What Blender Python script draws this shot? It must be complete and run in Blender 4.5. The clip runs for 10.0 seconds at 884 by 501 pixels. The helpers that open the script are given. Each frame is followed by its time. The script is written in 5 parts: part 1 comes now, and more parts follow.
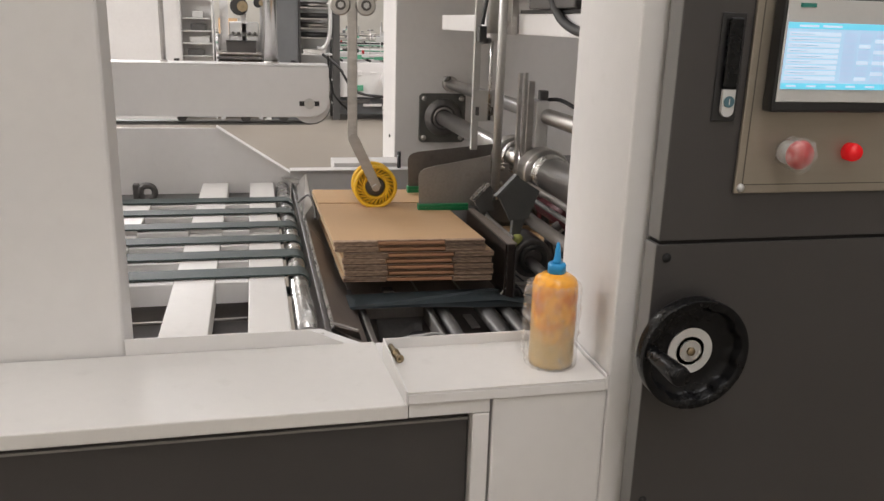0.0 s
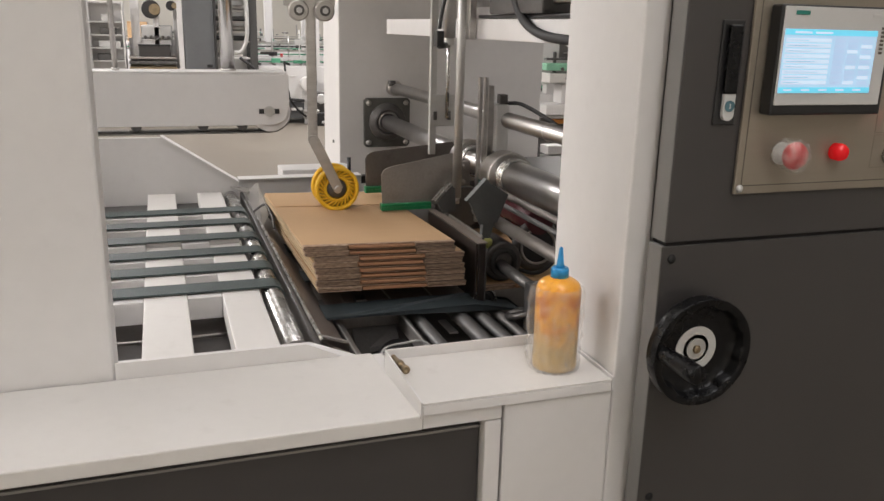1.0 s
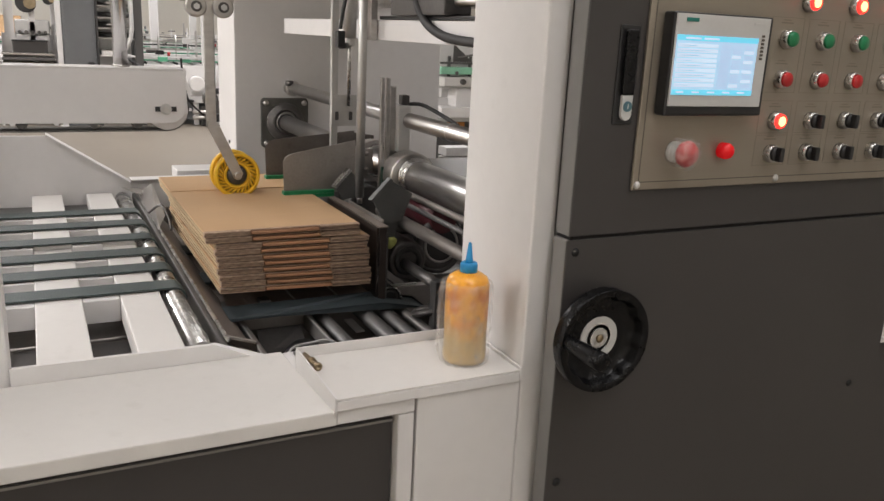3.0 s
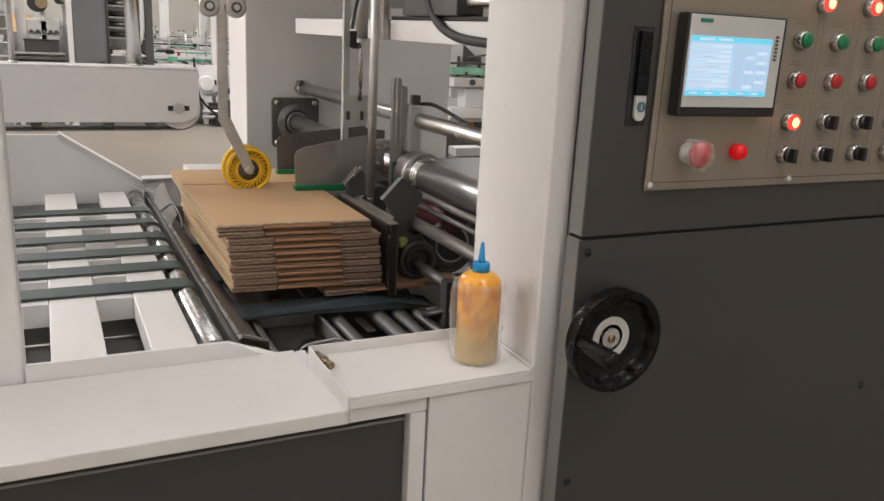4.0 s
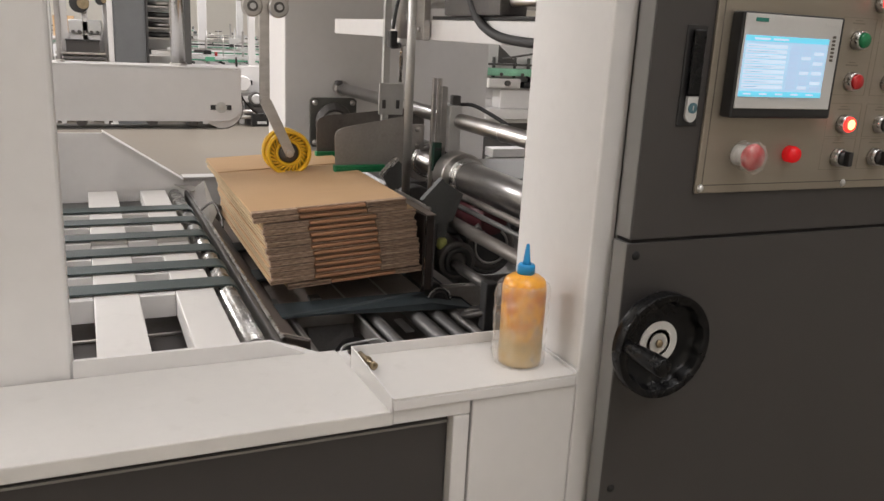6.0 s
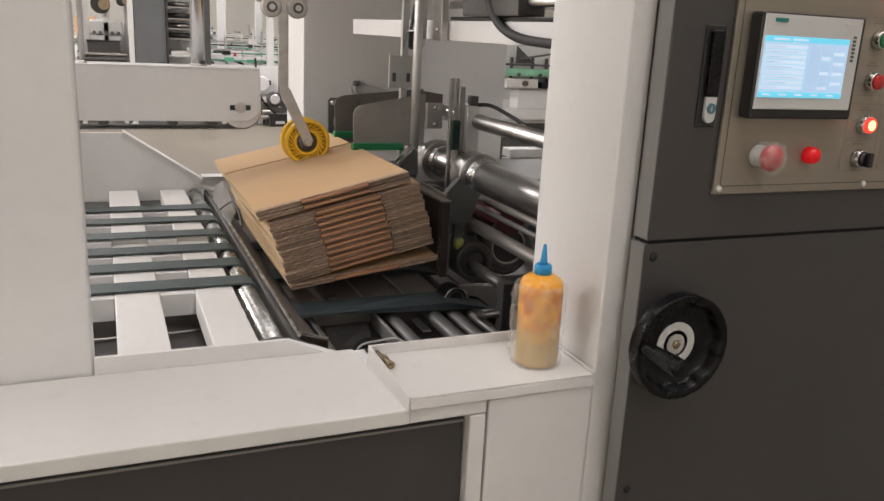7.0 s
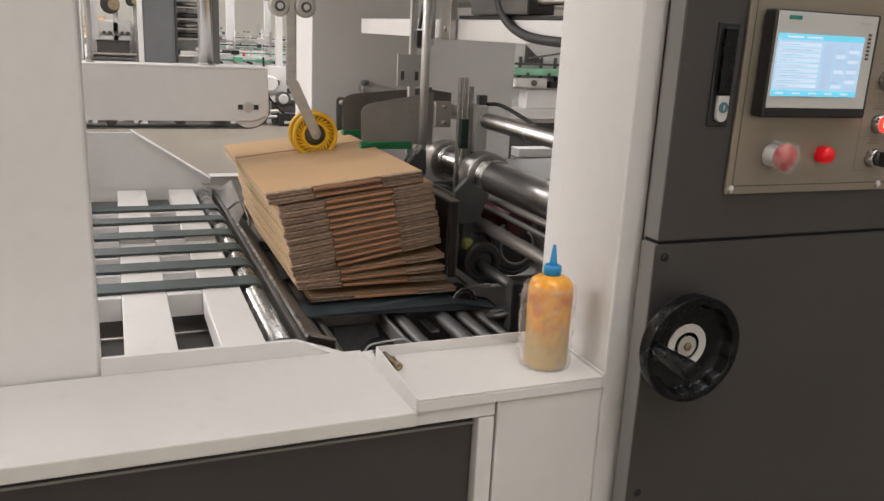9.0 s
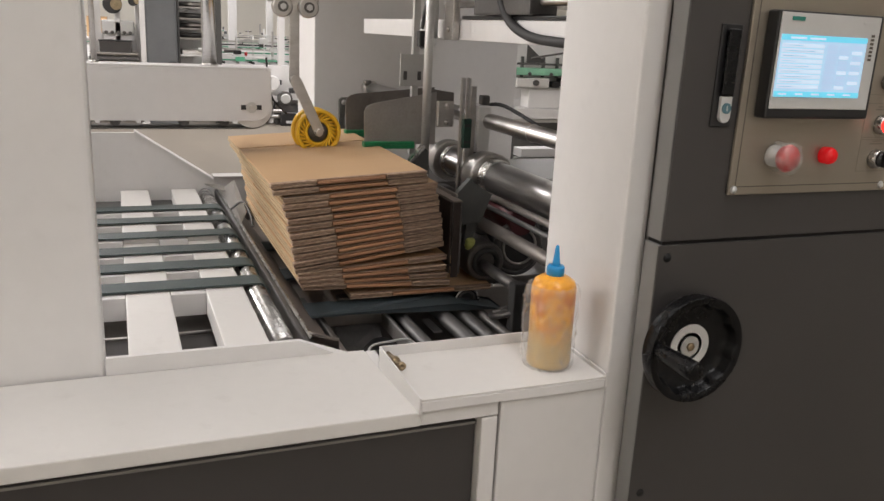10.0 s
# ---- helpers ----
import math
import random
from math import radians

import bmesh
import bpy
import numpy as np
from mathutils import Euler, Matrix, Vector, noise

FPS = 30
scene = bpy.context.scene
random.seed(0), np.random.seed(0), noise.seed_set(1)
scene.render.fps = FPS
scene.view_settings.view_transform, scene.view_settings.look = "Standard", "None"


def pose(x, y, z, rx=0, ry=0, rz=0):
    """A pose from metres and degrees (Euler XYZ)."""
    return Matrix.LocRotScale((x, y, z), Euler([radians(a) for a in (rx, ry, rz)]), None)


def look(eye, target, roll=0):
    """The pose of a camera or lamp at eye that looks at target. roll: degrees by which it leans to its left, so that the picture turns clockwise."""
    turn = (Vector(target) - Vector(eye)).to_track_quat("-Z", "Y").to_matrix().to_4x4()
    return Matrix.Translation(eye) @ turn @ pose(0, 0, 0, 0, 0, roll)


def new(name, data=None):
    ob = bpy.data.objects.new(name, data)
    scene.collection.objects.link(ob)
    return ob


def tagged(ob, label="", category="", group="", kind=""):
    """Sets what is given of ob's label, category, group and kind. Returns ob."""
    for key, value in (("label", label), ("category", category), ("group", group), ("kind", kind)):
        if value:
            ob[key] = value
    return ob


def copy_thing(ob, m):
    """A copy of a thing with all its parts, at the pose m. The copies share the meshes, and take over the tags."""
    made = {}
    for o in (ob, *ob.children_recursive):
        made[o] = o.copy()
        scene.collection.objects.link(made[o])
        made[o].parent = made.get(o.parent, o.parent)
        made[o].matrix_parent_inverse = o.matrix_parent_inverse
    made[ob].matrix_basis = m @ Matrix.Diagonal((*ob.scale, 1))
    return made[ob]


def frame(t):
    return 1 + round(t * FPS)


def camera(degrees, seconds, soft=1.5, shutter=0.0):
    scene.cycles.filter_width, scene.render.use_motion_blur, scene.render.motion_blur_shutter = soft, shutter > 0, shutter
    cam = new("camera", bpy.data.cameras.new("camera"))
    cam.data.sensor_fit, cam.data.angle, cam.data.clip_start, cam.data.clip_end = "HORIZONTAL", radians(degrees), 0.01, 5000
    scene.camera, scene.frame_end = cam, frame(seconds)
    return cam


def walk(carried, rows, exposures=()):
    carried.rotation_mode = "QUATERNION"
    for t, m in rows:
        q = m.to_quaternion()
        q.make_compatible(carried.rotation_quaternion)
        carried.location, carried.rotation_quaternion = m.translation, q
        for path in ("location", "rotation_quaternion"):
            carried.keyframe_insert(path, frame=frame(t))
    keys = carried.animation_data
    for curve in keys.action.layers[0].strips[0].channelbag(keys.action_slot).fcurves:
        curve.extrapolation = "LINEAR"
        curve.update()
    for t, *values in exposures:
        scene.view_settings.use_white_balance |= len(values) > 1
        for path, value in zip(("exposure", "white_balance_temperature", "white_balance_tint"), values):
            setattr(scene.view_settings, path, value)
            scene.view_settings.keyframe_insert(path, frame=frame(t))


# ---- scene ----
cam = camera(57.4, 10.0)
PATH = [
    (0, (0.007, 0.001, 1.505), (0.447, 1.875, 0.963), 1.7),
    (0.5, (-0.059, 0.035, 1.515), (0.444, 1.892, 0.969), 1.2),
    (1, (-0.132, 0.05, 1.511), (0.504, 1.869, 0.978), 1.4),
    (1.5, (-0.145, 0.045, 1.503), (0.623, 1.813, 0.969), 2.1),
    (2, (-0.138, 0.042, 1.508), (0.715, 1.77, 0.975), 2.0),
    (3.5, (-0.175, 0.041, 1.501), (0.699, 1.765, 0.988), 2.9),
    (4, (-0.175, 0.041, 1.502), (0.685, 1.771, 0.986), 2.9),
    (4.5, (-0.177, 0.043, 1.502), (0.677, 1.776, 0.986), 2.8),
    (5, (-0.184, 0.052, 1.5), (0.655, 1.793, 0.983), 2.8),
    (5.5, (-0.189, 0.063, 1.498), (0.626, 1.815, 0.981), 2.9),
    (7, (-0.195, 0.057, 1.499), (0.558, 1.835, 0.98), 2.9),
    (7.5, (-0.193, 0.059, 1.499), (0.548, 1.842, 0.98), 2.8),
    (8, (-0.19, 0.065, 1.499), (0.548, 1.849, 0.978), 2.8),
    (8.5, (-0.19, 0.066, 1.498), (0.545, 1.852, 0.977), 2.8),
    (9, (-0.19, 0.069, 1.497), (0.544, 1.855, 0.976), 2.8),
    (9.5, (-0.192, 0.067, 1.498), (0.542, 1.853, 0.977), 2.8),
    (10, (-0.194, 0.067, 1.499), (0.536, 1.854, 0.977), 2.8),
]
walk(cam, [(t, look(eye, target, roll)) for t, eye, target, roll in PATH])


# ---- light ----
world = bpy.data.worlds.new("hall_air")
world.use_nodes = True
world.node_tree.nodes["Background"].inputs[0].default_value = (0.9, 0.95, 1.0, 1)
world.node_tree.nodes["Background"].inputs[1].default_value = 0.15
scene.world = world
scene.view_settings.exposure = -0.91


def lamp(x, y, z, sx, sy, watts, tint):
    data = bpy.data.lights.new("hall_light", "AREA")
    data.shape, data.size, data.size_y, data.energy, data.color = "RECTANGLE", sx, sy, watts, tint
    ob = new("hall_light", data)
    ob.location = (x, y, z)


WARM, COOL = (1.0, 0.965, 0.97), (1.0, 0.975, 0.985)
# Assumed rows out of view; the COOL one is added as front fill.
LAMP_ROWS = [(-7.8, 4.2, 2250, WARM), (-1.4, 2.2, 35, WARM), (3.4, 0.6, 165, WARM), (0.4, -2.0, 210, COOL), (-2.5, 14.5, 1250, WARM), (4.5, 12.0, 1200, WARM)]
for lx, ly, lw, tint in LAMP_ROWS:
    lamp(lx, ly, 5.75, 1.0, 6.0, lw, tint)


# ---- materials ----
def mat(name, colour, rough=0.5, metal=0.0, vary=0.08, scale=6.0, bump=0.0, bump_scale=60.0, stretch=(1, 1, 1), coat=0.0, each=0.0, spot=0.0):
    """A painted, metal or plastic surface: tone varied at two sizes, roughness broken up, fine relief."""
    m = bpy.data.materials.new(name)
    m.use_nodes = True
    nt = m.node_tree
    n, l = nt.nodes, nt.links
    b = n["Principled BSDF"]
    b.inputs["Metallic"].default_value = metal
    b.inputs["Coat Weight"].default_value = coat
    tc = n.new("ShaderNodeTexCoord")
    mp = n.new("ShaderNodeMapping")
    mp.inputs["Scale"].default_value = stretch
    l.new(tc.outputs["Object"], mp.inputs[0])
    big = n.new("ShaderNodeTexNoise")
    big.inputs["Scale"].default_value, big.inputs["Detail"].default_value = scale, 4
    fine = n.new("ShaderNodeTexNoise")
    fine.inputs["Scale"].default_value, fine.inputs["Detail"].default_value = scale * 14, 3
    l.new(mp.outputs[0], big.inputs["Vector"])
    l.new(mp.outputs[0], fine.inputs["Vector"])
    mix = n.new("ShaderNodeMath")
    mix.operation = "MULTIPLY_ADD"
    l.new(big.outputs[0], mix.inputs[0])
    mix.inputs[1].default_value = 0.7
    half = n.new("ShaderNodeMath")
    half.operation = "MULTIPLY"
    half.inputs[1].default_value = 0.3
    l.new(fine.outputs[0], half.inputs[0])
    l.new(half.outputs[0], mix.inputs[2])
    ramp = n.new("ShaderNodeValToRGB")
    ramp.color_ramp.elements[0].position, ramp.color_ramp.elements[1].position = 0.3, 0.7
    ramp.color_ramp.elements[0].color = (*[c * (1 - vary) for c in colour], 1)
    ramp.color_ramp.elements[1].color = (*[min(1, c * (1 + vary)) for c in colour], 1)
    l.new(mix.outputs[0], ramp.inputs[0])
    out = ramp.outputs[0]
    if each:
        info = n.new("ShaderNodeObjectInfo")
        hsv = n.new("ShaderNodeHueSaturation")
        mr = n.new("ShaderNodeMapRange")
        mr.inputs["To Min"].default_value, mr.inputs["To Max"].default_value = 1 - each, 1 + each
        l.new(info.outputs["Random"], mr.inputs[0])
        l.new(mr.outputs[0], hsv.inputs["Value"])
        l.new(out, hsv.inputs["Color"])
        out = hsv.outputs[0]
    if spot:
        sp = n.new("ShaderNodeTexNoise")
        sp.inputs["Scale"].default_value, sp.inputs["Detail"].default_value = 23.0, 6
        l.new(tc.outputs["Object"], sp.inputs["Vector"])
        sr = n.new("ShaderNodeValToRGB")
        sr.color_ramp.elements[0].position, sr.color_ramp.elements[1].position = 0.60, 0.74
        sr.color_ramp.elements[0].color, sr.color_ramp.elements[1].color = (1, 1, 1, 1), (1 - spot, 1 - spot * 1.05, 1 - spot * 1.15, 1)
        l.new(sp.outputs[0], sr.inputs[0])
        mul = n.new("ShaderNodeMixRGB")
        mul.blend_type = "MULTIPLY"
        mul.inputs[0].default_value = 1
        l.new(out, mul.inputs[1])
        l.new(sr.outputs[0], mul.inputs[2])
        out = mul.outputs[0]
    l.new(out, b.inputs["Base Color"])
    rr = n.new("ShaderNodeMapRange")
    rr.inputs["To Min"].default_value, rr.inputs["To Max"].default_value = max(0.03, rough - 0.08), min(1, rough + 0.08)
    l.new(mix.outputs[0], rr.inputs[0])
    l.new(rr.outputs[0], b.inputs["Roughness"])
    if bump:
        bt = n.new("ShaderNodeTexNoise")
        bt.inputs["Scale"].default_value, bt.inputs["Detail"].default_value = bump_scale, 5
        l.new(mp.outputs[0], bt.inputs["Vector"])
        bp = n.new("ShaderNodeBump")
        bp.inputs["Strength"].default_value, bp.inputs["Distance"].default_value = bump, 0.002
        l.new(bt.outputs[0], bp.inputs["Height"])
        l.new(bp.outputs[0], b.inputs["Normal"])
    return m


def glow(name, colour, strength):
    m = bpy.data.materials.new(name)
    m.use_nodes = True
    b = m.node_tree.nodes["Principled BSDF"]
    b.inputs["Base Color"].default_value = (*[c * 0.6 for c in colour], 1)
    b.inputs["Emission Color"].default_value = (*colour, 1)
    b.inputs["Emission Strength"].default_value = strength
    b.inputs["Roughness"].default_value = 0.25
    return m


def flute(name, light, dark):
    """Raw edge of corrugated board: waves between two liners."""
    m = bpy.data.materials.new(name)
    m.use_nodes = True
    n, l = m.node_tree.nodes, m.node_tree.links
    b = n["Principled BSDF"]
    b.inputs["Roughness"].default_value = 0.9
    tc = n.new("ShaderNodeTexCoord")
    mp = n.new("ShaderNodeMapping")
    mp.inputs["Scale"].default_value = (0.55, 1, 4.5)
    l.new(tc.outputs["Object"], mp.inputs[0])
    w = n.new("ShaderNodeTexNoise")
    w.inputs["Scale"].default_value, w.inputs["Detail"].default_value = 95, 6
    l.new(mp.outputs[0], w.inputs["Vector"])
    r = n.new("ShaderNodeValToRGB")
    r.color_ramp.elements[0].position, r.color_ramp.elements[1].position = 0.35, 0.62
    r.color_ramp.elements[0].color, r.color_ramp.elements[1].color = (*dark, 1), (*light, 1)
    l.new(w.outputs[0], r.inputs[0])
    info = n.new("ShaderNodeObjectInfo")
    hsv = n.new("ShaderNodeHueSaturation")
    mr = n.new("ShaderNodeMapRange")
    mr.inputs["To Min"].default_value, mr.inputs["To Max"].default_value = 0.75, 1.2
    l.new(info.outputs["Random"], mr.inputs[0])
    l.new(mr.outputs[0], hsv.inputs["Value"])
    l.new(r.outputs[0], hsv.inputs["Color"])
    l.new(hsv.outputs[0], b.inputs["Base Color"])
    bp = n.new("ShaderNodeBump")
    bp.inputs["Strength"].default_value, bp.inputs["Distance"].default_value = 0.6, 0.002
    l.new(w.outputs[0], bp.inputs["Height"])
    l.new(bp.outputs[0], b.inputs["Normal"])
    return m


WHITE = mat("white_powder_coat", (0.682, 0.668, 0.658), 0.44, vary=0.045, scale=2.2, bump=0.12, bump_scale=420, spot=0.03)
WHITE_TOP = mat("white_sill_paint", (0.655, 0.637, 0.612), 0.42, vary=0.04, scale=3.0, bump=0.10, bump_scale=300, spot=0.06)
DARK = mat("dark_grey_powder_coat", (0.048, 0.0442, 0.0428), 0.42, vary=0.06, scale=3, bump=0.18, bump_scale=500)
DARKSIDE = mat("dark_grey_enamel", (0.075, 0.073, 0.071), 0.45, vary=0.05, scale=3, bump=0.1, bump_scale=500)
PANELM = mat("brushed_champagne_panel", (0.325, 0.288, 0.238), 0.42, metal=0.65, vary=0.05, scale=4, bump=0.15, bump_scale=200, stretch=(1, 1, 14))
BLACK = mat("black_plastic", (0.014, 0.014, 0.015), 0.30, vary=0.15, scale=8)
BLACKMAT = mat("black_rubber", (0.030, 0.029, 0.029), 0.65, vary=0.2, scale=12, bump=0.2)
IRON = mat("dark_oiled_iron", (0.11, 0.104, 0.10), 0.42, metal=0.5, vary=0.3, scale=9, bump=0.3, bump_scale=90)
DEEP = mat("dark_machine_bed", (0.14, 0.125, 0.115), 0.55, vary=0.3, scale=7, bump=0.2)
STEEL = mat("brushed_steel", (0.52, 0.50, 0.48), 0.34, metal=1.0, vary=0.14, scale=7, bump=0.15, bump_scale=160, stretch=(1, 1, 6), spot=0.18)
PLATE = mat("satin_steel_plate", (0.36, 0.34, 0.32), 0.46, metal=0.8, vary=0.18, scale=9, bump=0.12, bump_scale=120, spot=0.15)
DULLPLATE = mat("dull_steel_plate", (0.175, 0.158, 0.145), 0.5, metal=0.6, vary=0.2, scale=9, bump=0.12, bump_scale=120, spot=0.15)
SHAFT = mat("ground_steel_shaft", (0.44, 0.43, 0.42), 0.31, metal=1.0, vary=0.15, scale=12, bump=0.08, bump_scale=180, spot=0.05)
FLAPM = mat("dull_grey_deflector", (0.085, 0.087, 0.085), 0.62, metal=0.0, vary=0.15, scale=9, bump=0.1)
CHROME = mat("polished_chrome", (0.56, 0.555, 0.545), 0.27, metal=1.0, vary=0.2, scale=16, spot=0.28)
BRIGHT = mat("clean_bright_chrome", (0.64, 0.635, 0.63), 0.24, metal=1.0, vary=0.04, scale=10, stretch=(1, 1, 0.1))
BELT = mat("dark_green_conveyor_belt", (0.050, 0.068, 0.066), 0.55, vary=0.16, scale=9, bump=0.25, bump_scale=350)
BELTBLUE = mat("blue_green_feed_belt", (0.048, 0.062, 0.069), 0.55, vary=0.2, scale=14, bump=0.3, bump_scale=350)
YELLOW = mat("yellow_plastic", (0.84, 0.50, 0.025), 0.36, vary=0.08, scale=15)
GREEN = mat("green_plastic_pad", (0.012, 0.20, 0.075), 0.42, vary=0.12, scale=15)
KRAFT = mat("kraft_liner", (0.51, 0.33, 0.178), 0.72, vary=0.05, scale=7, bump=0.12, bump_scale=240, stretch=(1, 8, 1), each=0.05)
KRAFTSIDE = mat("pale_kraft_edge", (0.47, 0.35, 0.21), 0.85, vary=0.16, scale=30, bump=0.3, bump_scale=200, stretch=(1, 1, 4), each=0.12)
FOLD = mat("brown_folded_edge", (0.40, 0.208, 0.112), 0.75, vary=0.14, scale=18, bump=0.2, each=0.10)
FLUTE = flute("corrugated_edge", (0.44, 0.315, 0.228), (0.23, 0.153, 0.108))
GREYBAR = mat("dull_grey_bar", (0.115, 0.112, 0.11), 0.45, metal=0.45, vary=0.2, scale=9, bump=0.15)
# brown base stands in for the cartons reflected in the chute steel
CHUTEM = mat("scuffed_chute_steel", (0.25, 0.212, 0.185), 0.45, metal=0.25, vary=0.2, scale=8, bump=0.15, spot=0.2)
SIDEGREY = mat("lit_side_and_trim_grey", (0.205, 0.198, 0.192), 0.42, vary=0.05, scale=3, bump=0.1, bump_scale=500)
BLUECAP = mat("blue_plastic", (0.015, 0.24, 0.52), 0.34, vary=0.06, scale=15)
BRASS = mat("worn_brass", (0.36, 0.285, 0.185), 0.40, metal=1.0, vary=0.25, scale=40)
BLACKGLOSS = mat("gloss_black_plastic", (0.005, 0.005, 0.0055), 0.28, vary=0.2, scale=8)
BLACKGLOSS.node_tree.nodes["Principled BSDF"].inputs["Specular IOR Level"].default_value = 0.22
GATEM = mat("brown_stained_steel", (0.045, 0.034, 0.029), 0.45, metal=0.35, vary=0.22, scale=10, bump=0.2, spot=0.2)
ALU = mat("satin_aluminium", (0.52, 0.515, 0.50), 0.42, metal=0.55, vary=0.08, scale=12, bump=0.1, bump_scale=160, spot=0.1)
REDB = mat("red_plastic", (0.42, 0.02, 0.022), 0.3, vary=0.08, scale=20)
GREENB = mat("green_button_plastic", (0.012, 0.18, 0.07), 0.3, vary=0.08, scale=20)
SILVER = mat("silver_plastic", (0.60, 0.60, 0.59), 0.35, metal=0.3, vary=0.04, scale=12)
GREYPAINT = mat("blue_grey_paint", (0.13, 0.135, 0.14), 0.5, vary=0.1, scale=4)
MINT = mat("mint_green_belt", (0.10, 0.36, 0.22), 0.5, vary=0.2, scale=8)
FLOORM = mat("sealed_concrete", (0.19, 0.165, 0.134), 0.40, vary=0.09, scale=1.1, bump=0.08, bump_scale=40, spot=0.08)
WALLM = mat("cream_wall_paint", (0.78, 0.75, 0.68), 0.8, vary=0.03, scale=1)
CEILM = mat("white_ceiling_panel", (0.78, 0.78, 0.76), 0.8, vary=0.03, scale=1)
INK = mat("grey_print", (0.10, 0.085, 0.07), 0.6)
INKPALE = mat("faded_grey_print", (0.21, 0.18, 0.145), 0.6)
TEAL = mat("teal_label", (0.02, 0.19, 0.15), 0.4)
REDGLOW = glow("lit_red_lens", (1.0, 0.022, 0.016), 6.0)
REDDIM = glow("dim_red_lens", (0.85, 0.006, 0.012), 0.50)
HOTGLOW = glow("lit_lamp_core", (1.0, 0.50, 0.20), 5.5)
SCREEN_BG = glow("screen_pale_blue", (0.46, 0.68, 0.90), 1.16)
SCREEN_BAR = glow("screen_cyan", (0.16, 0.62, 0.83), 1.36)
SCREEN_LIGHT = glow("screen_white", (0.64, 0.80, 0.95), 1.26)
SCREEN_DIM = glow("screen_lilac", (0.48, 0.60, 0.84), 1.12)
SCREEN_INK = glow("screen_ink", (0.22, 0.30, 0.48), 0.96)
TUBE = glow("lamp_diffuser", (1.0, 0.965, 0.97), 3.0)


def film_material():
    m = bpy.data.materials.new("clear_plastic_film")
    m.use_nodes = True
    n, l = m.node_tree.nodes, m.node_tree.links
    b = n["Principled BSDF"]
    b.inputs["Base Color"].default_value = (0.93, 0.91, 0.88, 1)
    b.inputs["Roughness"].default_value = 0.22
    b.inputs["IOR"].default_value = 1.3
    nz = n.new("ShaderNodeTexNoise")
    nz.inputs["Scale"].default_value, nz.inputs["Detail"].default_value, nz.inputs["Distortion"].default_value = 75, 6, 0.8
    tc = n.new("ShaderNodeTexCoord")
    mp = n.new("ShaderNodeMapping")
    mp.inputs["Scale"].default_value = (1, 1, 0.6)
    l.new(tc.outputs["Object"], mp.inputs[0])
    l.new(mp.outputs[0], nz.inputs["Vector"])
    bp = n.new("ShaderNodeBump")
    bp.inputs["Strength"].default_value, bp.inputs["Distance"].default_value = 1.0, 0.006
    l.new(nz.outputs[0], bp.inputs["Height"])
    l.new(bp.outputs[0], b.inputs["Normal"])
    mr = n.new("ShaderNodeMapRange")
    mr.inputs["From Min"].default_value, mr.inputs["From Max"].default_value = 0.42, 0.72
    mr.inputs["To Min"].default_value, mr.inputs["To Max"].default_value = 0.08, 0.30
    l.new(nz.outputs[0], mr.inputs[0])
    l.new(mr.outputs[0], b.inputs["Alpha"])
    return m


FILM = film_material()


# ---- building helpers ----
BASE = {}


def thing(name, base, label, category, group="", kind=""):
    ob = new(name)
    ob.empty_display_size = 0.05
    ob.location = base
    BASE[ob] = Vector(base)
    return tagged(ob, label, category, group, kind)


def part(name, bm, material, parent, label=""):
    """One mesh under a thing or a part; coordinates are those of the hall."""
    base = BASE.get(parent, Vector())
    bmesh.ops.translate(bm, verts=bm.verts, vec=-base)
    me = bpy.data.meshes.new(name)
    bm.to_mesh(me)
    bm.free()
    me.materials.append(material)
    ob = new(name, me)
    ob.parent = parent
    BASE[ob] = base
    return tagged(ob, label)


def struct(name, bm, material, label, category=""):
    me = bpy.data.meshes.new(name)
    bm.to_mesh(me)
    bm.free()
    me.materials.append(material)
    return tagged(new(name, me), label, category or name.split("_")[0], "", "structure")


def box(x0, x1, y0, y1, z0, z1, r=0.003, seg=2, bm=None):
    bm = bm or bmesh.new()
    geo = bmesh.ops.create_cube(bm, size=1)
    vs = geo["verts"]
    for v in vs:
        v.co = Vector((x0 if v.co.x < 0 else x1, y0 if v.co.y < 0 else y1, z0 if v.co.z < 0 else z1))
    if r:
        es = list({e for v in vs for e in v.link_edges})
        bmesh.ops.bevel(bm, geom=es, offset=min(r, 0.45 * min(x1 - x0, y1 - y0, z1 - z0)), segments=seg, affect="EDGES", profile=0.6)
    return bm


def rod(a, b, r, seg=24, r2=None, bm=None, bevel=0.0):
    bm = bm or bmesh.new()
    a, b = Vector(a), Vector(b)
    d = b - a
    m = Matrix.Translation((a + b) / 2) @ d.to_track_quat("Z", "Y").to_matrix().to_4x4()
    before = set(bm.faces)
    geo = bmesh.ops.create_cone(bm, cap_ends=True, segments=seg, radius1=r, radius2=r if r2 is None else r2, depth=d.length, matrix=m)
    if bevel:
        es = [e for e in {e for v in geo["verts"] for e in v.link_edges} if any(len(f.verts) > 4 for f in e.link_faces)]
        bmesh.ops.bevel(bm, geom=es, offset=bevel, segments=2, affect="EDGES", profile=0.6)
    for f in bm.faces:
        if f not in before:
            f.smooth = len(f.verts) == 4
    return bm


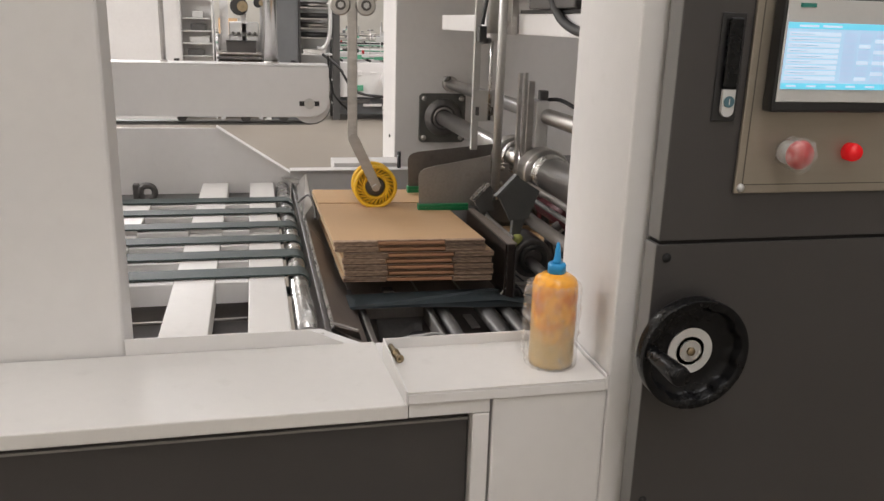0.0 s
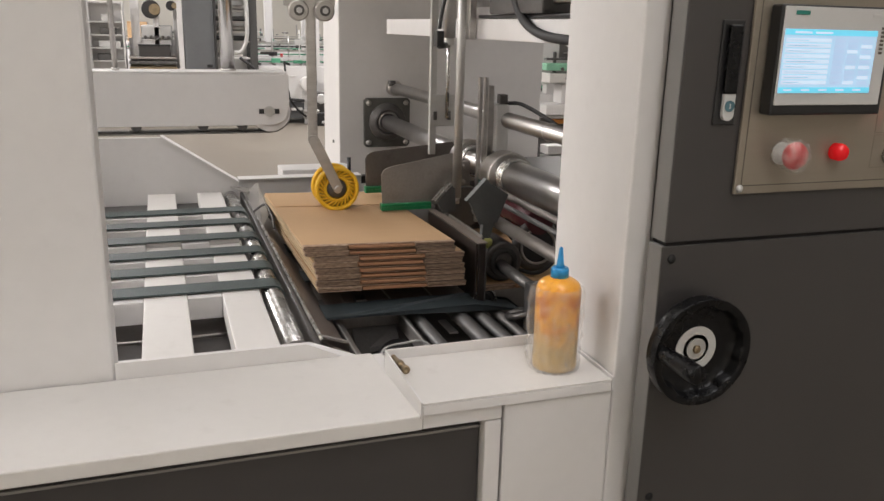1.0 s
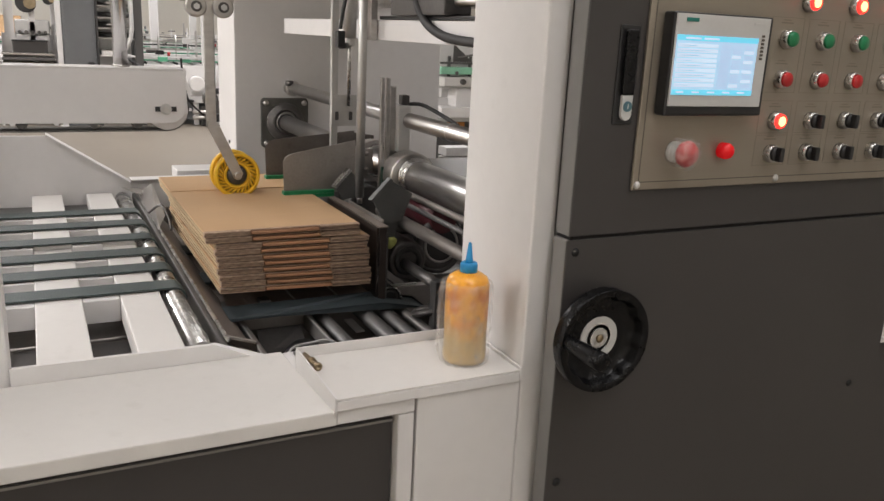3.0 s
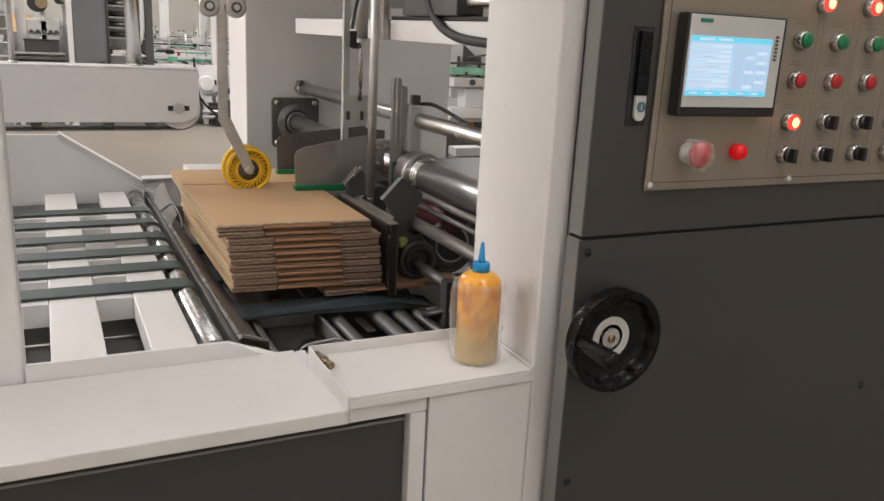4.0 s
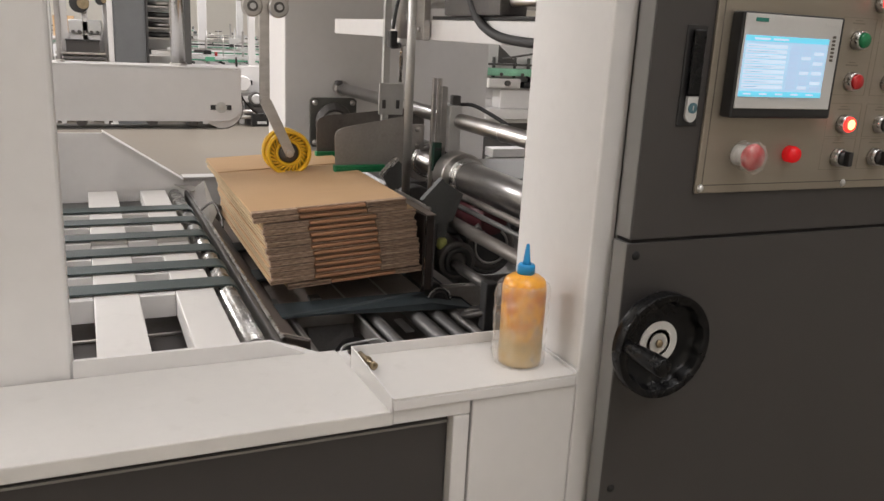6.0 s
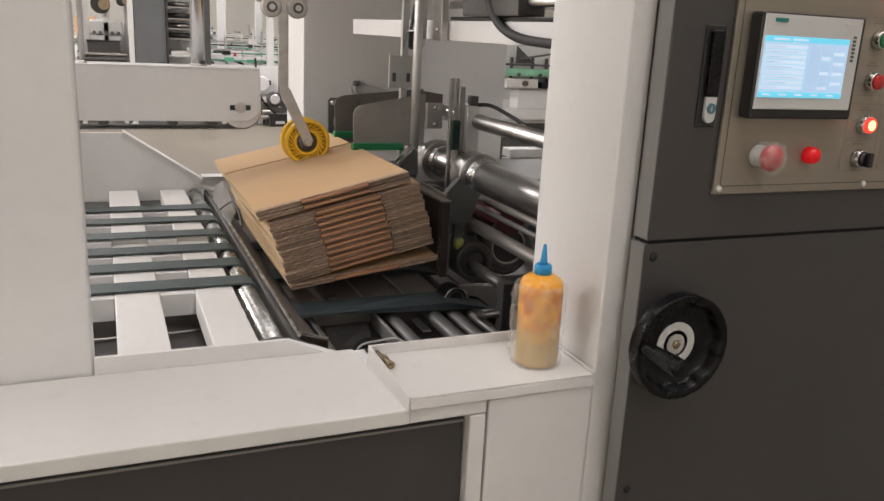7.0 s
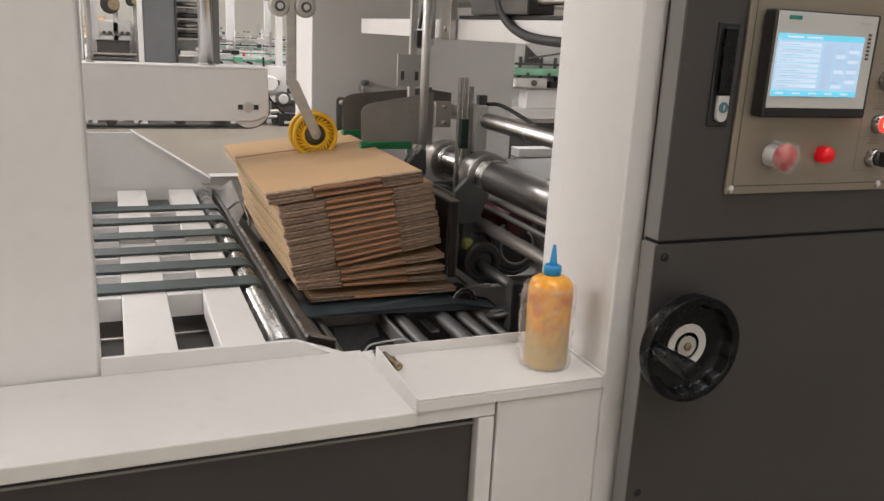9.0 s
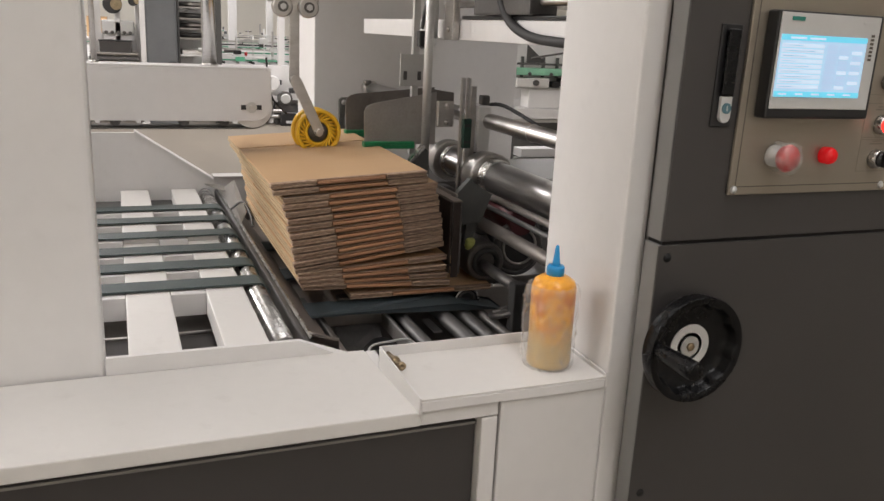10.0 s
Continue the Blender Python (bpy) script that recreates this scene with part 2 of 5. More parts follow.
def lathe(profile, axis_from, axis_to, seg=32, bm=None):
    """Revolve (radius, height) points about the line from one point towards another."""
    bm = bm or bmesh.new()
    a = Vector(axis_from)
    q = (Vector(axis_to) - a).to_track_quat("Z", "Y")
    rings = []
    for r, h in profile:
        rings.append([bm.verts.new(a + q @ Vector((r * math.cos(2 * math.pi * i / seg), r * math.sin(2 * math.pi * i / seg), h))) for i in range(seg)])
    for p, n in zip(rings, rings[1:]):
        for i in range(seg):
            f = bm.faces.new((p[i], p[(i + 1) % seg], n[(i + 1) % seg], n[i]))
            f.smooth = True
    for ring, flip in ((rings[0], True), (rings[-1], False)):
        if profile[0 if flip else -1][0] > 1e-5:
            bm.faces.new(list(reversed(ring)) if flip else ring)
    bmesh.ops.recalc_face_normals(bm, faces=bm.faces)
    return bm


def torus(c, axis, R, r, seg=40, ring=12, bm=None):
    bm = bm or bmesh.new()
    q = Vector(axis).to_track_quat("Z", "Y")
    rows = []
    for i in range(seg):
        u = 2 * math.pi * i / seg
        rows.append([bm.verts.new(Vector(c) + q @ Vector(((R + r * math.cos(v)) * math.cos(u), (R + r * math.cos(v)) * math.sin(u), r * math.sin(v))))
                     for v in (2 * math.pi * k / ring for k in range(ring))])
    for i in range(seg):
        for k in range(ring):
            f = bm.faces.new((rows[i][k], rows[(i + 1) % seg][k], rows[(i + 1) % seg][(k + 1) % ring], rows[i][(k + 1) % ring]))
            f.smooth = True
    bmesh.ops.recalc_face_normals(bm, faces=bm.faces)
    return bm


def slab(points, direction, bevel=0.0, bm=None):
    """A flat outline given as 3D points, thickened along a vector."""
    bm = bm or bmesh.new()
    d = Vector(direction)
    lo = [bm.verts.new(Vector(p)) for p in points]
    hi = [bm.verts.new(Vector(p) + d) for p in points]
    n = len(points)
    fs = [bm.faces.new(lo), bm.faces.new(list(reversed(hi)))]
    for i in range(n):
        fs.append(bm.faces.new((lo[i], hi[i], hi[(i + 1) % n], lo[(i + 1) % n])))
    bmesh.ops.recalc_face_normals(bm, faces=fs)
    if bevel:
        bmesh.ops.bevel(bm, geom=list({e for f in fs[:2] for e in f.edges}), offset=bevel, segments=2, affect="EDGES", profile=0.6)
    return bm


def tube(points, r, seg=12, bm=None):
    """A bent round cable or bar through the points."""
    bm = bm or bmesh.new()
    ps = [Vector(p) for p in points]
    fine = []
    for i in range(len(ps) - 1):
        p0, p1, p2, p3 = ps[max(i - 1, 0)], ps[i], ps[i + 1], ps[min(i + 2, len(ps) - 1)]
        for k in range(8):
            t = k / 8
            fine.append(0.5 * ((2 * p1) + (p2 - p0) * t + (2 * p0 - 5 * p1 + 4 * p2 - p3) * t * t + (3 * p1 - p0 - 3 * p2 + p3) * t ** 3))
    fine.append(ps[-1])
    rings = []
    for i, p in enumerate(fine):
        d = (fine[min(i + 1, len(fine) - 1)] - fine[max(i - 1, 0)]).normalized()
        side = d.orthogonal().normalized() if i == 0 else (side - d * side.dot(d)).normalized()
        up = d.cross(side)
        rings.append([bm.verts.new(p + r * (math.cos(a) * side + math.sin(a) * up)) for a in (2 * math.pi * k / seg for k in range(seg))])
    for a, b in zip(rings, rings[1:]):
        for k in range(seg):
            bm.faces.new((a[k], a[(k + 1) % seg], b[(k + 1) % seg], b[k])).smooth = True
    bm.faces.new(rings[0])
    bm.faces.new(rings[-1])
    bmesh.ops.recalc_face_normals(bm, faces=bm.faces)
    return bm


# ---- hall ----
HX0, HX1, HY0, HY1, HZ = -10.0, 13.0, -5.0, 24.0, 6.0
struct("floor", box(HX0, HX1, HY0, HY1, -0.2, 0, 0), FLOORM, "smooth warm grey sealed concrete factory floor")
struct("ceiling", box(HX0, HX1, HY0, HY1, HZ, HZ + 0.2, 0), CEILM, "plain white factory ceiling")
for nm, b4 in (("wall_north", (HX0, HX1, HY1, HY1 + 0.2)), ("wall_south", (HX0, HX1, HY0 - 0.2, HY0)), ("wall_west", (HX0 - 0.2, HX0, HY0, HY1)), ("wall_east", (HX1, HX1 + 0.2, HY0, HY1))):
    struct(nm, box(*b4, 0, HZ, 0), WALLM, "plain cream painted factory wall")
for lx, ly, lw, tint in LAMP_ROWS:
    ft = thing("ceiling_light", (lx, ly, HZ), "long white ceiling light with glowing diffuser, assumed out of view", "light", "ceiling lights")
    part("housing", box(lx - 0.55, lx + 0.55, ly - 3.05, ly + 3.05, HZ - 0.12, HZ, 0.01), WHITE, ft)
    part("diffuser", box(lx - 0.5, lx + 0.5, ly - 3.0, ly + 3.0, HZ - 0.135, HZ - 0.121, 0.004), TUBE, ft)

# ---- machine frame ----
FY = 1.165
frame_body = thing("carton_machine", (0.0, 1.4, 0.0), "white painted steel frame of a carton folding machine", "machine")
part("sill", slab([(-2.2, FY, 0.886), (-2.2, 1.439, 0.886), (0.216, 1.439, 0.886), (0.232, FY, 0.886)], (0, 0, 0.026), 0.003), WHITE_TOP, frame_body, "wide flat white front sill")
part("lower_frame", box(-2.2, 0.341, 1.176, 1.43, 0.0, 0.10, 0.003), WHITE, frame_body)
part("upright", box(0.341, 0.3705, FY + 0.001, 1.20, 0.0, 0.885, 0.003), WHITE, frame_body)
part("upright", box(0.341, 0.575, 1.20, 1.43, 0.0, 0.90, 0.003), WHITE, frame_body)
part("lower_panel", box(-2.2, 0.339, 1.186, 1.21, 0.10, 0.884, 0.002), DARK, frame_body, "recessed dark grey lower panel")
part("header", box(0.233, 0.3705, FY + 0.001, 1.43, 0.887, 0.9125, 0.002), WHITE, frame_body)
part("access_door", box(0.3745, 0.577, FY, 1.19, 0.0, 0.912, 0.004), WHITE, frame_body, "white access door below the tray")
# posts: the opening lies between them
part("left_post", box(-1.6, -0.236, 1.445, 1.553, 0.0, 2.5, 0.010, 3), WHITE, frame_body, "broad white upright post")
col = slab([(0.578, FY + 0.001, 0), (0.584, 1.425, 0), (0.626, 1.425, 0), (0.626, FY + 0.001, 0)], (0, 0, 2.5))
bmesh.ops.bevel(col, geom=[e for e in col.edges if abs(e.verts[0].co.z - e.verts[1].co.z) > 1], offset=0.005, segments=3, affect="EDGES", profile=0.6)
part("right_column", col, WHITE, frame_body, "tall white column beside the cabinet")
part("top_beam", box(-1.6, 0.66, 1.2, 1.6, 2.3, 2.5, 0.006), WHITE, frame_body)
part("inner_sill", slab([(-0.5, 1.456, 0.86), (-0.5, 1.59, 0.86), (0.125, 1.59, 0.86), (0.20, 1.50, 0.86), (0.20, 1.456, 0.86)], (0, 0, 0.026), 0.003), WHITE, frame_body)
part("sill_lip", slab([(-0.5, 1.555, 0.84), (-0.5, 1.563, 0.84), (0.128, 1.563, 0.84), (0.130, 1.555, 0.84)], (0, 0, 0.05), 0.002), WHITE, frame_body)
part("inner_wall", box(-2.2, 0.60, 1.4445, 1.4545, 0.0, 0.855, 0.001), WHITE, frame_body)
part("riser", slab([(-0.235, 1.4395, 0.888), (0.205, 1.4395, 0.888), (0.171, 1.4395, 0.906), (0.094, 1.4395, 0.942), (-0.235, 1.4395, 0.942)], (0, 0.004, 0), 0.001), WHITE, frame_body, "upright folded edge behind the front sill")
part("panel_trim", box(-2.2, 0.339, 1.181, 1.1855, 0.868, 0.873, 0.001), SIDEGREY, frame_body)

nx = thing("next_section", (2.1, 1.3, 0), "next white machine section with a sill and dark panel", "machine")
part("sill", box(1.492, 2.9, 1.13, 1.43, 0.886, 0.908, 0.003), WHITE_TOP, nx)
part("sill_edge", box(1.492, 2.9, 1.128, 1.14, 0.872, 0.8855, 0.002), WHITE, nx)
part("lower_panel", box(1.492, 2.9, 1.15, 1.18, 0.0, 0.871, 0.003), DARK, nx, "dark grey lower panel")
part("back_panel", box(1.492, 2.9, 1.44, 1.46, 0.886, 2.3, 0.003), WHITE, nx)

tray = thing("tool_tray", (0.4, 1.28, 0.914), "shallow white folded-steel tray on the machine sill", "tray")
part("tray_base", slab([(0.230, FY - 0.004, 0.9305), (0.2215, 1.346, 0.9305), (0.573, 1.346, 0.9305), (0.571, FY - 0.004, 0.9305)], (0, 0, 0.004), 0.001), WHITE_TOP, tray)
part("front_face", box(0.231, 0.571, FY - 0.005, FY - 0.001, 0.9135, 0.930, 0.001), WHITE, tray)
part("left_lip", slab([(0.2275, FY - 0.005, 0.909), (0.2185, 1.350, 0.909), (0.2185, 1.350, 0.9535), (0.2275, FY - 0.005, 0.9375)], (0.003, 0, 0), 0.0008), WHITE, tray)
part("back_lip", box(0.2216, 0.575, 1.3465, 1.350, 0.91, 0.9535, 0.001), WHITE, tray)
part("right_lip", slab([(0.5715, FY - 0.005, 0.914), (0.5755, FY - 0.005, 0.914), (0.5795, 1.350, 0.914), (0.5755, 1.350, 0.914)], (0, 0, 0.026), 0.001), WHITE, tray)
part("back_skirt", box(0.2165, 0.580, 1.351, 1.43, 0.905, 0.9125, 0.001), WHITE, tray)

# ---- control cabinet ----
CY, CX0, CX1 = 1.107, 0.6145, 1.488
cab = thing("control_cabinet", (1.0, 1.4, 0.0), "dark grey steel control cabinet with two doors", "cabinet")
# side lighter grey than the fronts: light from the left put into the colour
part("door_return", box(CX0, CX1, 1.1118, 1.149, 1.188, 2.3, 0.001), SIDEGREY, cab, "folded side of the upper door, grey lightened as if lit")
part("door_return", box(CX0 - 0.003, CX1, 1.1128, 1.149, 0.05, 1.181, 0.001), SIDEGREY, cab, "folded side of the lower door, grey lightened as if lit")
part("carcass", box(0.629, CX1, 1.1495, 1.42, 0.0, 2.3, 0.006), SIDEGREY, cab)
part("upper_door", box(CX0, CX1, CY, 1.1115, 1.188, 2.3, 0.002, 3), DARK, cab, "dark grey upper door with handle and operating panel")
low = part("lower_door", box(CX0 - 0.003, CX1, CY + 0.002, 1.1125, 0.05, 1.181, 0.002, 3), DARK, cab, "dark grey lower cabinet door")
BLACKSCREW = mat("blackened_screw", (0.006, 0.006, 0.006), 0.7)
# black strip added to darken the gap where shade falls between the doors
part("door_gasket", box(CX0 + 0.003, CX1 - 0.002, CY + 0.004, 1.1480, 1.1813, 1.1877, 0), mat("black_gap_shade", (0.006, 0.005, 0.005), 0.9), cab, "black strip standing for the shade in the gap between the doors")
for sx, sz in ((0.630, 1.160), (0.634, 0.726), (1.405, 0.80)):
    part("screw", lathe([(0.0, 0.003), (0.0065, 0.002), (0.008, 0.0)], (sx, CY + 0.002, sz), (sx, 0, sz), 16), BLACKSCREW, low)
hnd = part("door_handle", box(0.676, 0.716, CY - 0.003, CY + 0.001, 1.374, 1.532, 0.0018, 3), BLACK, cab, "black swing handle with a silver lock")
part("grip", box(0.685, 0.708, CY - 0.012, CY - 0.0032, 1.422, 1.525, 0.005, 3), BLACKGLOSS, hnd)
part("lock_plate", slab([(0.697 + 0.0105 * math.cos(a), CY - 0.0105, 1.3915 + 0.0105 * math.sin(a)) for a in (math.pi + math.pi * k / 10 for k in range(11))] + [(0.7075, CY - 0.0105, 1.422), (0.6865, CY - 0.0105, 1.422)], (0, 0.007, 0), 0.0012), SILVER, hnd)
part("key_disc", rod((0.697, CY - 0.0106, 1.404), (0.697, CY - 0.0125, 1.404), 0.0085, 24), mat("blue_grey_lock_disc", (0.07, 0.15, 0.18), 0.4), hnd)
part("key_slot", box(0.6962, 0.6978, CY - 0.0131, CY - 0.0126, 1.400, 1.408, 0), SILVER, hnd)

# operating panel
PY = 1.1
pan = part("operating_panel", box(0.728, 1.455, PY, CY - 0.0005, 1.263, 2.0, 0.002), PANELM, cab, "brushed champagne metal operating panel")
gro = bmesh.new()
for (a, b) in (((0.740, 1.277), (0.740, 1.99)), ((0.740, 1.277), (1.45, 1.277))):
    box(min(a[0], b[0]) - 0.0008, max(a[0], b[0]) + 0.0008, PY - 0.0006, PY + 0.002, min(a[1], b[1]) - 0.0008, max(a[1], b[1]) + 0.0008, 0, bm=gro)
part("engraved_line", gro, INK, pan)
for sx, sz in ((0.738, 1.272), (1.066, 1.273), (1.40, 1.273)):
    part("screw", lathe([(0.0, 0.004), (0.004, 0.0035), (0.007, 0.0)], (sx, PY, sz), (sx, 0, sz), 16), SILVER, pan)

HX, HXR, HZ0, HZ1, HY = 0.755, 0.974, 1.391, 1.557, 1.070
hmi = thing("touch_screen", (0.85, PY, 1.40), "black-framed touch screen with lit pale blue table", "screen")
part("case", box(HX, HXR, HY + 0.003, PY - 0.0005, HZ0, HZ1, 0.005, 3), BLACK, hmi)
bez = part("bezel", box(HX + 0.003, HXR - 0.010, HY, HY + 0.0028, HZ0 + 0.016, HZ1 - 0.003, 0.0015), SILVER, hmi, "silver screen surround")
part("maker_plate", box(HX + 0.022, HX + 0.048, HY - 0.001, HY - 0.0002, HZ1 - 0.015, HZ1 - 0.009, 0.0004), TEAL, bez)
part("maker_plate", box(HXR - 0.048, HXR - 0.022, HY - 0.001, HY - 0.0002, HZ1 - 0.015, HZ1 - 0.011, 0.0004), SILVER, bez)
SX0, SX1, SZ0, SZ1 = 0.761, 0.939, 1.426, 1.521
scr = part("display", box(SX0, SX1, HY - 0.0012, HY - 0.0002, SZ0, SZ1, 0.0003), SCREEN_BG, hmi, "lit display with a grey-blue table")


def on_screen(name, x0, x1, z0, z1, m, d=0.0016):
    part(name, box(SX0 + x0 * (SX1 - SX0), SX0 + x1 * (SX1 - SX0), HY - d, HY - d + 0.0003, SZ0 + z0 * (SZ1 - SZ0), SZ0 + z1 * (SZ1 - SZ0), 0), m, scr)


on_screen("title_bar", 0, 1, 0.91, 1.0, SCREEN_BAR)
on_screen("button_bar", 0, 1, 0.0, 0.09, SCREEN_BAR)
on_screen("title_mark", 0.10, 0.28, 0.935, 0.965, SCREEN_LIGHT, 0.0020)
on_screen("title_mark", 0.32, 0.50, 0.935, 0.965, SCREEN_LIGHT, 0.0020)
for i in range(9):
    z = 0.14 + i * 0.083
    on_screen("row_field", 0.02, 0.50, z, z + 0.055, SCREEN_LIGHT)
    on_screen("value_field", 0.54, 0.66, z, z + 0.05, SCREEN_DIM)
    on_screen("value_field", 0.69, 0.80, z, z + 0.05, SCREEN_DIM if i % 3 else SCREEN_LIGHT)
    on_screen("value_field", 0.84, 0.96, z, z + 0.05, SCREEN_LIGHT if i % 2 else SCREEN_DIM)
    on_screen("row_mark", 0.04, 0.20 + 0.05 * ((i * 7) % 5), z + 0.022, z + 0.030, SCREEN_INK, 0.0020)
for k in range(5):
    on_screen("button_mark", 0.05 + k * 0.19, 0.14 + k * 0.19, 0.035, 0.06, SCREEN_LIGHT, 0.0020)
for k in range(7):
    part("side_mark", box(HXR - 0.027, HXR - 0.020, HY - 0.001, HY - 0.0002, HZ1 - 0.034 - k * 0.0062, HZ1 - 0.030 - k * 0.0062, 0.0003), INK, bez)


def button(x, z, kind):
    """A round 22 mm panel control with chrome collar."""
    names = {"green": "green push button", "red": "red push button", "lamp": "lit red push button", "dim": "dull red indicator lamp", "knob": "black selector knob"}
    ob = thing("push_button" if kind not in ("dim", "knob") else ("indicator_lamp" if kind == "dim" else "selector_knob"), (x, PY, z), names[kind] + " in a chrome collar on the operating panel", "button", "panel controls")
    if kind == "dim":
        part("lens", lathe([(0.0145, 0.0), (0.0145, 0.012), (0.012, 0.018), (0.0, 0.021)], (x, PY - 0.0005, z), (x, 0, z), 28), REDDIM, ob)
        return ob
    part("collar", lathe([(0.0165, 0), (0.0165, 0.004), (0.0155, 0.012), (0.0135, 0.014), (0.0135, 0.010)], (x, PY - 0.0005, z), (x, 0, z), 28), CHROME, ob)
    if kind == "knob":
        part("skirt", lathe([(0.0132, 0.006), (0.0132, 0.017), (0.012, 0.020), (0, 0.020)], (x, PY, z), (x, 0, z), 24), BLACK, ob)
        part("pointer", box(x - 0.005, x + 0.005, PY - 0.032, PY - 0.018, z - 0.013, z + 0.013, 0.003), BLACK, ob)
    else:
        part("cap", lathe([(0.0128, 0.008), (0.0128, 0.017), (0.0115, 0.019), (0, 0.019)], (x, PY, z), (x, 0, z), 24), {"green": GREENB, "red": REDB, "lamp": REDGLOW}[kind], ob)
        if kind == "lamp":
            part("lens", lathe([(0.009, 0.0192), (0.007, 0.0205), (0, 0.021)], (x, PY, z), (x, 0, z), 20), HOTGLOW, ob)
    return ob


COLS = [1.0395, 1.132, 1.226, 1.320, 1.414]
for i, x in enumerate(COLS):
    button(x, 1.5235, "green")
    button(x, 1.454, "red")
    button(x, 1.380, "lamp" if i == 0 else "knob")
    button(x, 1.3205, "knob")
for x in (1.083, 1.205, 1.327):
    button(x, 1.588, "lamp")
button(0.921, 1.328, "dim")
for i, x in enumerate(COLS):
    for z in (1.552, 1.482, 1.406, 1.347):
        part("printed_label", box(x - 0.017, x + 0.012, PY - 0.0004, PY + 0.001, z - 0.002, z + 0.0005, 0), INKPALE, pan)
        part("printed_label", box(x - 0.012, x + 0.006, PY - 0.0004, PY + 0.001, z + 0.003, z + 0.0048, 0), INKPALE, pan)
    for z0, z1 in ((1.298, 1.353), (1.357, 1.415), (1.43, 1.56)):
        lab = bmesh.new()
        for q in ((x - 0.040, x + 0.040, z0, z0 + 0.0008), (x - 0.040, x + 0.040, z1, z1 + 0.0008), (x - 0.040, x - 0.0392, z0, z1), (x + 0.0392, x + 0.040, z0, z1)):
            box(q[0], q[1], PY - 0.0004, PY + 0.001, q[2], q[3], 0, bm=lab)
        part("label_frame", lab, INKPALE, pan)

stop = thing("emergency_stop", (0.83, PY, 1.325), "red emergency stop button wrapped in clear plastic film", "button")
ex, ez = 0.810, 1.328
part("collar", lathe([(0.018, 0), (0.018, 0.006), (0.014, 0.012), (0.012, 0.026)], (ex, PY - 0.0005, ez), (ex, 0, ez), 28), SILVER, stop)
part("mushroom_head", lathe([(0.014, 0.024), (0.021, 0.027), (0.0225, 0.033), (0.019, 0.040), (0.0, 0.043)], (ex, PY, ez), (ex, 0, ez), 32), REDB, stop)
fm = lathe([(0.022, 0.001), (0.024, 0.010), (0.022, 0.020), (0.026, 0.028), (0.0255, 0.040), (0.015, 0.047), (0.0, 0.050)], (ex, PY, ez), (ex, 0, ez), 40)
for v in fm.verts:
    v.co += Vector((noise.noise(v.co * 90), noise.noise(v.co * 90 + Vector((5, 0, 0))), noise.noise(v.co * 90 + Vector((0, 7, 0))))) * 0.004
part("plastic_wrap", fm, FILM, stop)

# ---- handwheel ----
wx, wz = 0.667, 1.016
hw = thing("handwheel", (wx, CY, wz), "glossy black dished handwheel with silver dial and crank grip", "handwheel")
part("gear_cap", lathe([(0.034, 0), (0.034, 0.026), (0.030, 0.028)], (wx, CY + 0.001, wz), (wx, 0, wz), 32), BLACK, hw)
wb = bmesh.new()
SEG = 144
# a deep dish: straight outer wall, narrow front edge, finger scallops along the inner wall
prof = [(0.030, 0.028, 0), (0.084, 0.028, 0), (0.0895, 0.030, 0), (0.0905, 0.033, 0), (0.0912, 0.0555, 0), (0.0908, 0.0565, 0), (0.0900, 0.0568, 0), (0.0800, 0.0555, 1), (0.0785, 0.0535, 1), (0.0755, 0.040, 1), (0.0720, 0.0350, 1), (0.052, 0.0338, 0), (0.0, 0.0338, 0)]
rings = []
for r, h, lobed in prof:
    ring = []
    for i in range(SEG):
        a = 2 * math.pi * i / SEG
        lobe = max(0.0, math.cos(9 * a + 1.5)) ** 0.8
        rr = r - (0.0042 * lobe if lobed else 0)
        ring.append(wb.verts.new((wx + rr * math.cos(a), CY - h, wz + rr * math.sin(a))))
    rings.append(ring)
for j, (p, n) in enumerate(zip(rings, rings[1:])):
    for i in range(SEG):
        wb.faces.new((p[i], p[(i + 1) % SEG], n[(i + 1) % SEG], n[i])).smooth = j not in (0, 11)
bmesh.ops.recalc_face_normals(wb, faces=wb.faces)
part("wheel", wb, BLACKGLOSS, hw)


def flat_ring(r0, r1, h0, h1):
    """A flat washer on the wheel's axis, with crisp edges."""
    bm = lathe([(r0, h0), (r0, h1), (r1, h1), (r1, h0)], (wx, CY, wz), (wx, 0, wz), 56)
    for f in bm.faces:
        f.smooth = False
    return bm


part("dial_ring", flat_ring(0.0245, 0.0385, 0.0345, 0.0362), SILVER, hw, "silver ring on the hub")
part("hub_disc", flat_ring(0.0, 0.0180, 0.0345, 0.0372), ALU, hw)
part("hub_bolt", lathe([(0.0075, 0.0374), (0.0075, 0.0405), (0.006, 0.0415), (0.0, 0.0415)], (wx, CY, wz), (wx, 0, wz), 6), BRASS, hw)
gx, gz = 0.591, 1.025
part("crank_grip", lathe([(0.0115, 0.036), (0.0115, 0.055), (0.0125, 0.075), (0.0150, 0.115), (0.0155, 0.138), (0.0150, 0.1445), (0.0132, 0.147), (0, 0.147)], (gx, CY, gz), (gx, 0, gz), 28), BLACKGLOSS, hw)
part("grip_pin", rod((gx, CY - 0.0345, gz), (gx, CY - 0.060, gz), 0.0062, 16), STEEL, hw)

